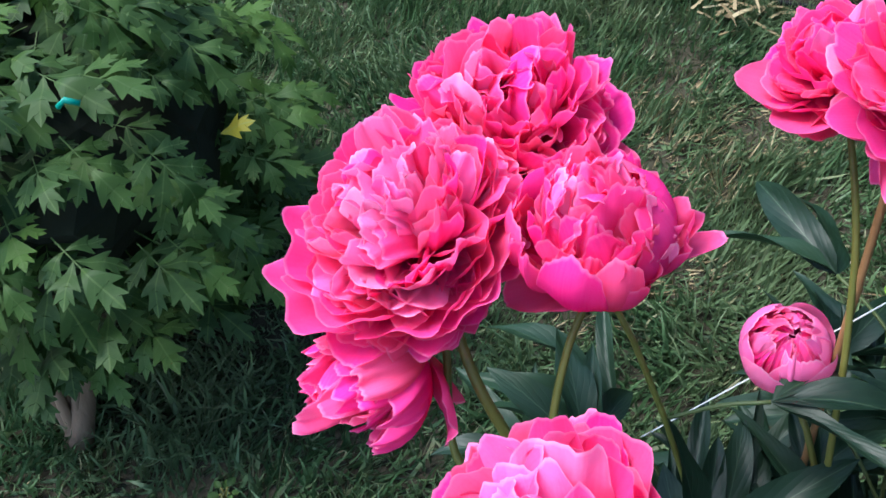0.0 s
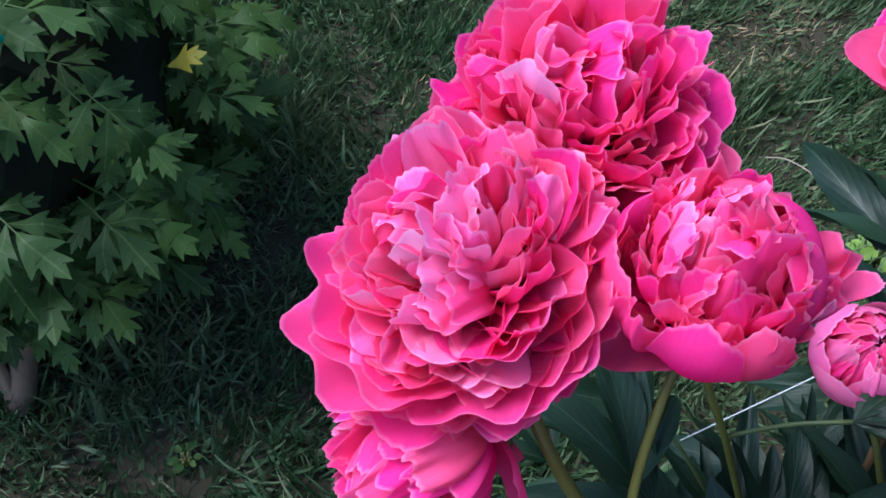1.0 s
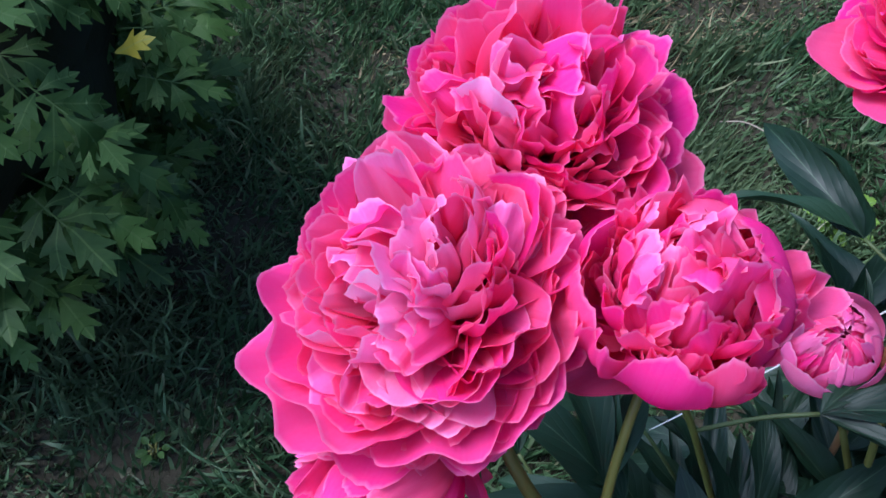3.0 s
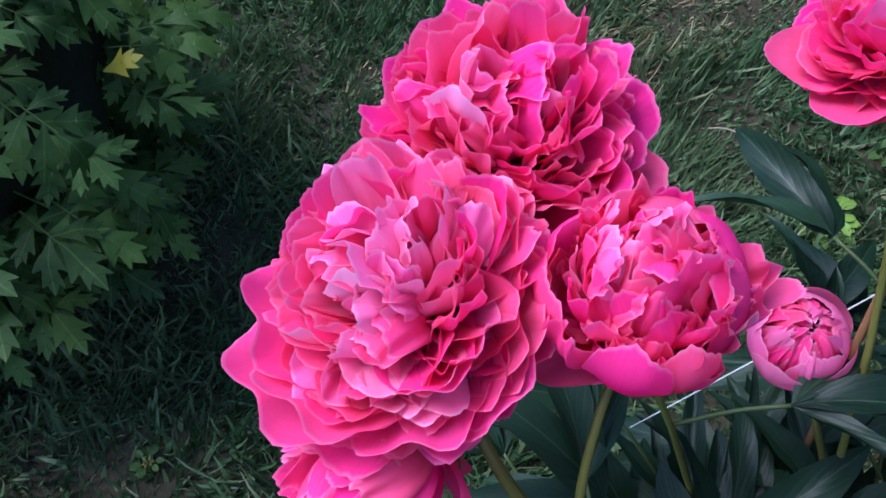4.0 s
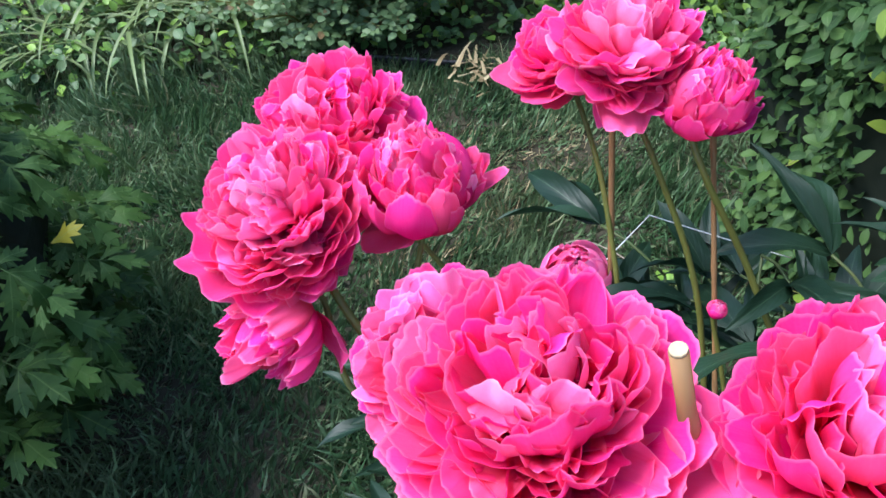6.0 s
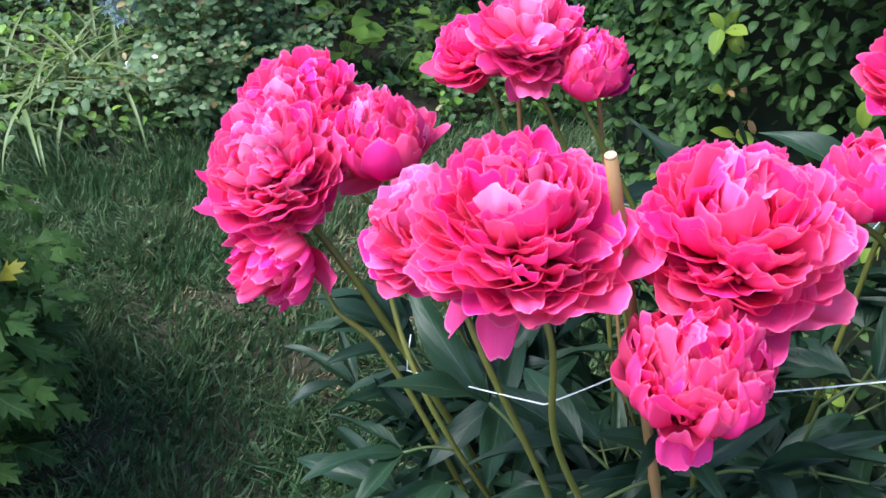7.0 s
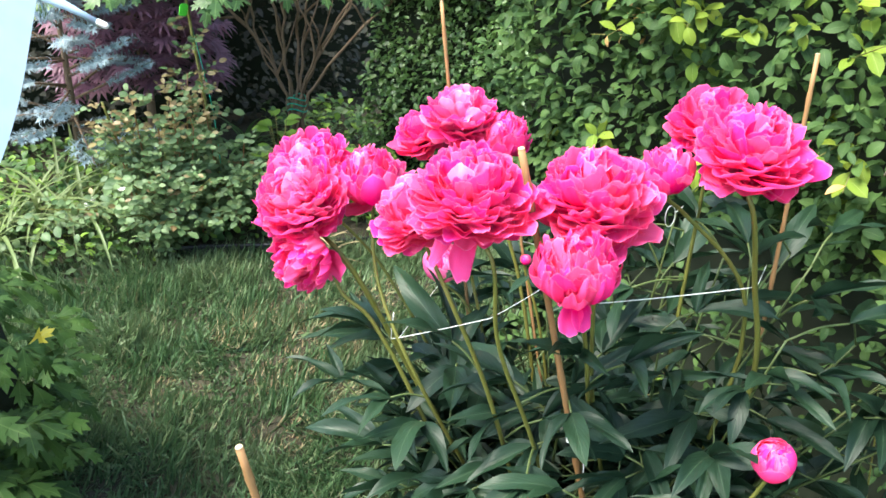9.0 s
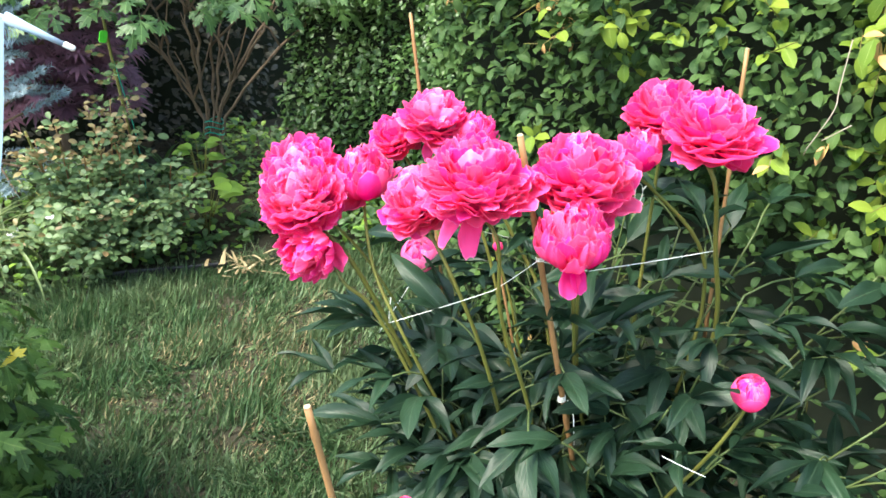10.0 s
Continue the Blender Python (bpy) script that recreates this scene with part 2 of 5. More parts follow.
def attach(ob, parent):
    """Makes ob a child that stays where it is built, in the world, when its thing is an Empty at its base."""
    ob.parent = parent
    if parent and parent.type == "EMPTY":
        ob.matrix_parent_inverse = Matrix.Translation(-parent.location)
    return ob


def part(name, bm, material, parent, label=""):
    """Links a bmesh, or a mesh, as one mesh object under a thing or a part."""
    me = bm_mesh(name, bm, material) if isinstance(bm, bmesh.types.BMesh) else bm
    return tagged(attach(new(name, me), parent), label)


def empty(name, place, label, category, group=""):
    ob = new(name)
    ob.empty_display_size = 0.05
    ob.location = place
    return tagged(ob, label, category, group)


def piece(name, me, m, parent):
    """One repeat of a shared mesh at the pose m."""
    ob = attach(new(name, me), parent)
    ob.matrix_basis = m
    return ob


def curve_pts(way, steps=14):
    """A smooth line through points, with no overshoot where they lie close together."""
    way = [Vector(p) for p in way]
    ext = [way[0] * 2 - way[1], *way, way[-1] * 2 - way[-2]]
    out = []
    for i in range(1, len(ext) - 2):
        p0, p1, p2, p3 = ext[i - 1:i + 3]
        t0 = 0.0
        t1 = t0 + max(1e-4, (p1 - p0).length) ** 0.5
        t2 = t1 + max(1e-4, (p2 - p1).length) ** 0.5
        t3 = t2 + max(1e-4, (p3 - p2).length) ** 0.5
        for k in range(steps):
            t = t1 + (t2 - t1) * k / steps
            a1, a2, a3 = p0.lerp(p1, (t - t0) / (t1 - t0)), p1.lerp(p2, (t - t1) / (t2 - t1)), p2.lerp(p3, (t - t2) / (t3 - t2))
            b1, b2 = a1.lerp(a2, (t - t0) / (t2 - t0)), a2.lerp(a3, (t - t1) / (t3 - t1))
            out.append(b1.lerp(b2, (t - t1) / (t2 - t1)))
    return out + [way[-1]]


def pose_along(place, ahead, face, size=1.0, across=None):
    """A pose whose y runs ahead and whose z is as near to face as may be."""
    y = Vector(ahead).normalized()
    x = y.cross(Vector(face))
    if x.length < 1e-4:
        x = y.orthogonal()
    x.normalize()
    z = x.cross(y)
    w = size if across is None else across
    return Matrix.Translation(place) @ Matrix((x * w, y * size, z * size)).transposed().to_4x4()


def leaf_mesh(name, mat, seed, length=1.0, width=0.36, rows=8, cols=5, fold=0.25, droop=0.5, wave=0.03, peak=0.42, sharp=1.3):
    """A pointed leaf along +y with its face to +z: folded at the midrib, arching, with a waved edge."""
    rnd = random.Random(seed)
    verts, uvs = [], []
    ph = rnd.uniform(0, 6)
    twist = rnd.uniform(-0.25, 0.25)
    y = z = 0.0
    for i in range(rows):
        s = i / (rows - 1)
        ang = 0.25 - droop * s
        if i:
            y += math.cos(ang) * length / (rows - 1)
            z += math.sin(ang) * length / (rows - 1)
        e = math.log(0.5) / math.log(peak)
        w = width * 0.5 * (math.sin(math.pi * min(1, max(0, s ** e))) ** (1 / sharp) if 0 < s < 1 else 0.012)
        for j in range(cols):
            u = 2 * j / (cols - 1) - 1
            x = u * w
            up = abs(u) * w * fold + wave * math.sin(ph + s * 9 + u * 2) * abs(u) * w / (width * 0.5) * length + twist * u * w * s
            verts.append((x, y - math.sin(ang) * up, z + math.cos(ang) * up))
            uvs.append((0.5 + 0.5 * u, s))
    return mesh_of(name, verts, grid_faces(rows, cols), uvs, [mat])


def lobed_verts(outline, seed, droop=0.5, fold=0.25):
    """A lobed leaf along +y from half an outline (x, y), mirrored over the midrib."""
    rnd = random.Random(seed)
    verts, faces, uvs = [], [], []
    outline = [(max(0.0, p.x), p.y) for p in curve_pts([(x, y, 0) for x, y in outline], 3)]

    def bend(x, y):
        z = 0.12 * y - droop * 0.5 * y * y - fold * 0.35 * abs(x) + 0.03 * math.sin(9 * y + seed)
        return (x, y * (1 - 0.08 * droop), z + abs(x) * fold * 0.6 * (1 - y))
    for side in (-1, 1):
        f = 0.9 + 0.2 * rnd.random()
        for x, y in outline:
            verts.append(bend(side * x * f, y))
            uvs.append((0.5 + side * x, y))
        n = len(outline)
        at = len(verts)
        ribs = [min(0.97, max(0.0, y * 0.86)) for _, y in outline]
        ribs = list(np.maximum.accumulate(ribs))
        for r in ribs:
            verts.append(bend(0, r))
            uvs.append((0.5, r))
        for k in range(n - 1):
            q = (at - n + k, at - n + k + 1, at + k + 1, at + k)
            faces.append(q if side < 0 else tuple(reversed(q)))
    return verts, faces, uvs


LOBES = [(0.0, 0.0), (0.045, 0.10), (0.10, 0.26), (0.19, 0.42), (0.30, 0.64), (0.19, 0.57), (0.135, 0.54), (0.135, 0.62), (0.17, 0.74), (0.19, 0.87), (0.11, 0.80), (0.07, 0.88), (0.0, 1.0)]


def joined(name, sources, poses, parent=None, picks=None):
    """One mesh of many copies of the source meshes, for what nobody could count."""
    data = []
    for me in sources:
        v = np.zeros(len(me.vertices) * 3)
        me.vertices.foreach_get("co", v)
        u = np.zeros(len(me.loops) * 2, dtype=np.float32)
        me.uv_layers[0].data.foreach_get("uv", u)
        idx = np.zeros(len(me.loops), dtype=np.int64)
        me.loops.foreach_get("vertex_index", idx)
        tot = np.zeros(len(me.polygons), dtype=np.int64)
        me.polygons.foreach_get("loop_total", tot)
        mi = [me.materials[0]]
        data.append((np.c_[v.reshape(-1, 3), np.ones(len(me.vertices))], u.reshape(-1, 2), idx, tot, mi[0]))
    mats = list(dict.fromkeys(d[4] for d in data))
    vs, us, ids, tots, ms, base = [], [], [], [], [], 0
    for k, m in enumerate(poses):
        v, u, idx, tot, mat = data[picks[k] if picks else k % len(data)]
        vs.append((v @ np.array(m).T)[:, :3])
        us.append(u)
        ids.append(idx + base)
        tots.append(tot)
        ms.append(np.full(len(tot), mats.index(mat)))
        base += len(v)
    v, u, idx, tot, ms = (np.concatenate(a) for a in (vs, us, ids, tots, ms))
    me = bpy.data.meshes.new(name)
    me.vertices.add(len(v))
    me.vertices.foreach_set("co", v.ravel())
    me.loops.add(len(idx))
    me.loops.foreach_set("vertex_index", idx)
    me.polygons.add(len(tot))
    me.polygons.foreach_set("loop_start", np.concatenate([[0], np.cumsum(tot)[:-1]]))
    me.polygons.foreach_set("material_index", ms)
    me.polygons.foreach_set("use_smooth", np.ones(len(tot), dtype=bool))
    me.update(calc_edges=True)
    me.uv_layers.new(name="UVMap").data.foreach_set("uv", u.ravel())
    for m in mats:
        me.materials.append(m)
    ob = attach(new(name, me), parent)
    ob["kind"] = "stuff"
    return ob


# ---- ground and lawn ----
def lie(x, y):
    """Height of the ground: a flat lawn with small swells, and planting beds that rise a little behind and to the right."""
    bed = max(0.0, min(1.0, (y - 2.35 - 0.1 * x) / 0.5)) * 0.10
    return 0.006 * noise.noise((x * 2.1, y * 2.1, 0.3)) + bed * (1 if y > 2.3 else 0)


xs = np.concatenate([[-400, -60, -12, -5], np.linspace(-3, 3.5, 66), [6, 14, 60, 400]])
ys = np.concatenate([[-400, -60, -12, -5], np.linspace(-2.5, 4.5, 71), [8, 16, 60, 400]])
verts = [(x, y, lie(x, y) if abs(x) < 4 and -3 < y < 5 else 0.1 * (y > 2.8)) for y in ys for x in xs]
ground = new("ground", mesh_of("ground", verts, grid_faces(len(ys), len(xs)), None, [SOIL]))
tagged(ground, "dark soil under the lawn and the planting beds", "ground", kind="structure")


def grass_poses(count, x0, x1, y0, y1, rnd, keep, tall, flop):
    out = []
    while len(out) < count:
        x, y = rnd.uniform(x0, x1), rnd.uniform(y0, y1)
        if not keep(x, y, rnd):
            continue
        swirl = noise.noise((x * 3.2, y * 3.2, 7.0)) * 3.5 + noise.noise((x * 11, y * 11, 2.0)) * 2.2
        az = swirl + rnd.gauss(0, 0.8)
        clump = 0.75 + 0.8 * noise.noise((x * 5, y * 5, 4.0)) + 0.35 * noise.noise((x * 17, y * 17, 1.0))
        h = tall * max(0.35, clump) * rnd.uniform(0.6, 1.25)
        lean = min(1.45, max(0.05, rnd.gauss(flop, 0.45)))
        face = Vector((math.cos(az) * math.sin(lean), math.sin(az) * math.sin(lean), math.cos(lean)))
        out.append(pose_along((x, y, lie(x, y) - 0.004), face, (math.cos(az + 1.3 * rnd.random()), math.sin(az), 0.4), h, rnd.uniform(0.8, 1.5)))
    return out


def blade(name, mat, seed, width=0.0035, bow=0.9):
    rnd = random.Random(seed)
    verts, uvs = [], []
    y = z = 0
    for i in range(5):
        s = i / 4
        a = bow * s * s
        if i:
            y += 0.25 * math.cos(a)
            z -= 0.25 * math.sin(a)
        w = width * (1 - s ** 2.2) * 0.5 + 0.0001
        verts += [(-w, y, z), (w, y, z)]
        uvs += [(0, s), (1, s)]
    return mesh_of(name, verts, grid_faces(5, 2), uvs, [mat])


BLADES = [blade("blade", GRASS, k, 0.0029 + 0.0015 * (k % 3), 0.4 + 0.45 * (k % 4)) for k in range(6)]
STRAWS = [blade("straw", STRAW, k, 0.0028, 0.2 + 0.3 * k) for k in range(3)]
WORN = [(0.47, 1.52, 0.11), (0.62, 1.66, 0.10), (0.50, 1.84, 0.07), (0.22, 1.70, 0.06), (0.38, 1.24, 0.07), (0.28, 1.42, 0.10), (0.40, 1.75, 0.09), (0.02, 1.5, 0.07), (0.75, 1.7, 0.12), (0.2, 1.15, 0.06)]


def in_lawn(x, y, rnd):
    if y > 2.46 - 0.36 * max(0, x) or x > 1.2 + 0.3 * max(0, y - 1.0):
        return False
    for a, b, r in WORN:
        if (x - a) ** 2 + (y - b) ** 2 < r * r and rnd.random() < 0.6:
            return False
    if (x - 0.38) ** 2 + (y - 0.22) ** 2 < 0.18 ** 2:
        return False
    return True


rnd = random.Random(11)
lawn = joined("lawn_grass", BLADES, grass_poses(98000, -1.1, 1.5, 0.35, 2.55, rnd, in_lawn, 0.090, 1.10))
tagged(lawn, "matted green lawn grass with dry straw-coloured blades", "grass", kind="stuff")
lawn_far = joined("lawn_grass", BLADES, grass_poses(16000, -2.4, 1.3, -1.2, 3.2, rnd, lambda x, y, r: y < 2.4 and x < 1.1 and not (-1.1 < x < 1.35 and 0.35 < y < 2.55), 0.055, 0.8))
tagged(lawn_far, "shaded lawn grass round the flower bed", "grass", kind="stuff")
dry = joined("dry_grass", STRAWS, grass_poses(4200, -1.1, 1.05, 0.4, 2.4, rnd, lambda x, y, r: any((x - a) ** 2 + (y - b) ** 2 < (q * 1.3) ** 2 for a, b, q in WORN) or r.random() < 0.03, 0.06, 1.25))
tagged(dry, "dry yellow grass blades in worn patches of the lawn", "dry grass", kind="stuff")
tall_dry = joined("tall_grass", BLADES, grass_poses(3600, -1.4, 0.25, 2.25, 2.75, rnd, lambda x, y, r: True, 0.12, 0.5))
tagged(tall_dry, "taller uncut grass along the edge of the bed", "grass", kind="stuff")


# ---- peonies ----
def petal_mesh(name, seed, length, width, psi0, psi1, start=0.004, cup=0.9, ruffle=0.004, notch=0.12, mat=None, rows=11, cols=23, power=1.0, waves=2.5, jag=0.012, round_off=0.34):
    """A petal that grows from the bloom's base towards +x. psi: its slope from the bloom's axis at the base and at the tip, in degrees."""
    rnd = random.Random(seed)
    ph = [rnd.uniform(0, 6.3) for _ in range(6)]
    nick = [0.5 + 0.32 * math.sin(ph[4] + 3.1 * waves * 0.5 * (2 * j / (cols - 1) - 1)) + 0.18 * math.sin(ph[5] + 9.0 * (2 * j / (cols - 1) - 1)) for j in range(cols)]
    verts, uvs = [], []
    cut = [1 - notch * 0.75 * nick[j] - round_off * abs(2 * j / (cols - 1) - 1) ** 3.2 - 0.010 * (j % 2) - rnd.uniform(0, jag) for j in range(cols)]
    fine = 40
    rz = [(start, 0.0)]
    for k in range(fine):
        p = radians(psi0 + (psi1 - psi0) * ((k + 0.5) / fine) ** power)
        rz.append((rz[-1][0] + math.sin(p) * length / fine, rz[-1][1] + math.cos(p) * length / fine))

    def at(s):
        f = min(fine - 1e-6, max(0, s * fine))
        i = int(f)
        (a, b), (c, d) = rz[i], rz[i + 1]
        return a + (c - a) * (f - i), b + (d - b) * (f - i), radians(psi0 + (psi1 - psi0) * s ** power)
    for i in range(rows):
        s0 = i / (rows - 1)
        w = width * 0.5 * (0.16 + 0.84 * math.sin(min(1.0, s0 / 0.78) * math.pi / 2) ** 1.25)
        for j in range(cols):
            u = 2 * j / (cols - 1) - 1
            s = s0 * cut[j]
            r, z, p = at(s)
            c = cup
            side, depth = w * math.sin(u * c) / c, w * (1 - math.cos(u * c)) / c
            amp = ruffle * s0 ** 1.7 * (0.35 + 0.65 * abs(u))
            off = amp * (math.sin(ph[0] + u * waves * 2.2 + s0 * 2) + 0.55 * math.sin(ph[1] + u * waves * 4.0 - s0 * 3) + 0.13 * math.sin(ph[2] + u * waves * 7.0) * s0) + depth
            verts.append((r - math.cos(p) * off, side + amp * 0.7 * math.sin(ph[3] + s0 * 5 + u * 3), z + math.sin(p) * off))
            uvs.append((0.5 + 0.5 * u, s0))
    return mesh_of(name, verts, grid_faces(rows, cols), uvs, [mat or PETAL])


# Petal kinds for a bloom of radius 1. The frills stand along +z and lean by their bend; blooms tilt, turn and scale them.
def frills(name, seed, widths, first, bends, cup, ruffle, notch, pale_ones, waves=2.6, mats=None, power=1.5):
    made = []
    for k, bend in enumerate(bends):
        mat = (mats or (PETAL, PETAL_PALE))[k in pale_ones]
        made.append(petal_mesh(name, seed + k, 1.0, widths[k % len(widths)], first, bend, 0.02, cup + 0.12 * (k % 3), ruffle * (0.8 + 0.25 * (k % 3)), notch * (0.7 + 0.3 * (k % 4)), mat, rows=11, cols=19, power=power, waves=waves, jag=0.012, round_off=0.36))
    return made


HEART_BENDS, DOME_BENDS, COLLAR_BENDS = (-62, -30, -14, -78, -46, -22, -86, -54), (-52, -28, -66, -14, -40, -58, 2, -34), (-58, -34, -70, -20, -46, -62, -28, -50)
HEART, HEART_PALE = (frills("petal", 300, (0.52, 0.60, 0.46, 0.66), 8, HEART_BENDS, 0.5, 0.036, 0.12, pick, 3.0) for pick in ((1, 4), (0, 1, 2, 4, 5, 7)))
DOME, DOME_PALE = (frills("petal", 320, (0.58, 0.70, 0.52, 0.64), 12, DOME_BENDS, 0.5, 0.038, 0.11, pick) for pick in ((), (0, 3, 5)))
COLLAR = frills("petal", 340, (0.74, 0.88, 0.68), 14, COLLAR_BENDS, 0.6, 0.038, 0.09, (), 2.0)
TUCKED_BENDS = (-50, -68, -38, -74, -58, -30, -70, -44)
TUCKED, TUCKED_DEEP = (frills("inner_petal", 380, (0.36, 0.44, 0.31, 0.40), 26, TUCKED_BENDS, 0.6, 0.04, 0.12, pick, 2.6, power=1.0) for pick in ((0,), ()))
WHITISH = frills("pale_petal", 360, (0.46, 0.52), 6, (-20, -38), 0.6, 0.05, 0.14, (0, 1), 2.0, (PETAL_PALE, PETAL_WHITE))
GUARD = [petal_mesh("guard_petal", 900 + k, 1.10 + 0.05 * k, 0.80 + 0.06 * k, 104, 58 - 14 * k, 0.05, 0.6, 0.085, 0.16, waves=2.4) for k in range(4)]
BROAD = [petal_mesh("guard_petal", 930 + k, 1.14, 0.86, 100, 34 - 8 * k, 0.05, 0.8, 0.025, 0.05, waves=1.3) for k in range(2)]
SPREAD = [petal_mesh("spread_petal", 940 + k, 1.12, 0.66, 92, 96 + 16 * k, 0.05, 0.7, 0.06, 0.12, waves=1.6) for k in range(3)]
WRAP = [petal_mesh("cup_petal", 960 + k, 1.80 + 0.16 * k, 1.30, 100, -30 - 13 * k, 0.05, 1.0, 0.03, 0.07, waves=1.4) for k in range(4)]
WRAP_PALE = [petal_mesh("cup_petal", 960 + k, 1.80 + 0.16 * k, 1.30, 100, -30 - 13 * k, 0.05, 1.0, 0.03, 0.09, PETAL_PALE, waves=1.4) for k in range(4)]
CUP_LOW = [petal_mesh("cup_petal", 970 + k, 1.82 + 0.10 * k, 0.98 + 0.10 * (k % 3), 100, -16 - 9 * k, 0.05, 0.9, 0.065, 0.15, waves=1.5) for k in range(4)]
CUP_HIGH = [petal_mesh("cup_petal", 976 + k, 2.06 + 0.14 * k, 1.16 + 0.08 * (k % 2), 98, -40 - 12 * k, 0.05, 0.95, 0.04, 0.14, waves=1.8) for k in range(4)]
HEART_WRAP = [petal_mesh("inner_petal", 980 + k, 2.34 - 0.03 * k, 0.44 + 0.05 * (k % 4), 92 - 4 * k, -90 + 6 * k, 0.05, 0.6, 0.085, 0.20, PETAL if k in (1, 4, 6) else PETAL_PALE, waves=2.6, jag=0.025) for k in range(8)]
CRUMPLED = [petal_mesh("crumpled_petal", 990 + k, 1.66 + 0.16 * k, 0.84 + 0.10 * (k % 3), 100, 2 - 14 * k, 0.05, 0.8, 0.11, 0.2, waves=2.6, jag=0.02) for k in range(5)]
FLUNG = [petal_mesh("spread_petal", 945, 1.75, 0.46, 96, 50, 0.05, 1.0, 0.03, 0.06, waves=1.2)]
TONGUE = [petal_mesh("hanging_petal", 950 + k, 1.10, 0.38, 92, 104 + 10 * k, 0.05, 0.8, 0.05, 0.12, waves=1.4) for k in range(2)]


def axis_turn(axis, spin=0.0):
    z = Vector(axis).normalized()
    x = Vector((0, 1, 0)).cross(z)
    x.normalize()
    return Matrix((x, z.cross(x), z)).transposed().to_4x4() @ Matrix.Rotation(spin, 4, "Z")


def calyx_mesh(r):
    """The green base under a bloom: a swollen cup with five pointed sepals."""
    bm = bmesh.new()
    tube(bm, [(0, 0, -0.16 * r), (0, 0, -0.05 * r), (0, 0, 0.05 * r), (0, 0, 0.16 * r)], [0.10 * r, 0.20 * r, 0.24 * r, 0.10 * r], 10)
    for k in range(5):
        a = k * 2 * math.pi / 5
        out, side = Vector((math.cos(a), math.sin(a), 0)), Vector((-math.sin(a), math.cos(a), 0))
        rows = []
        for s, w, rr, z in ((0, 0.12, 0.18, -0.02), (0.4, 0.2, 0.42, -0.03), (0.75, 0.15, 0.6, 0.05), (1, 0.01, 0.72, 0.18)):
            rows.append([bm.verts.new(out * rr * r + side * w * r * q + Vector((0, 0, z * r + abs(q) * 0.04 * r))) for q in (-1, 0, 1)])
        for one, two in zip(rows, rows[1:]):
            for j in range(2):
                bm.faces.new((one[j], one[j + 1], two[j + 1], two[j])).smooth = True
    return bm


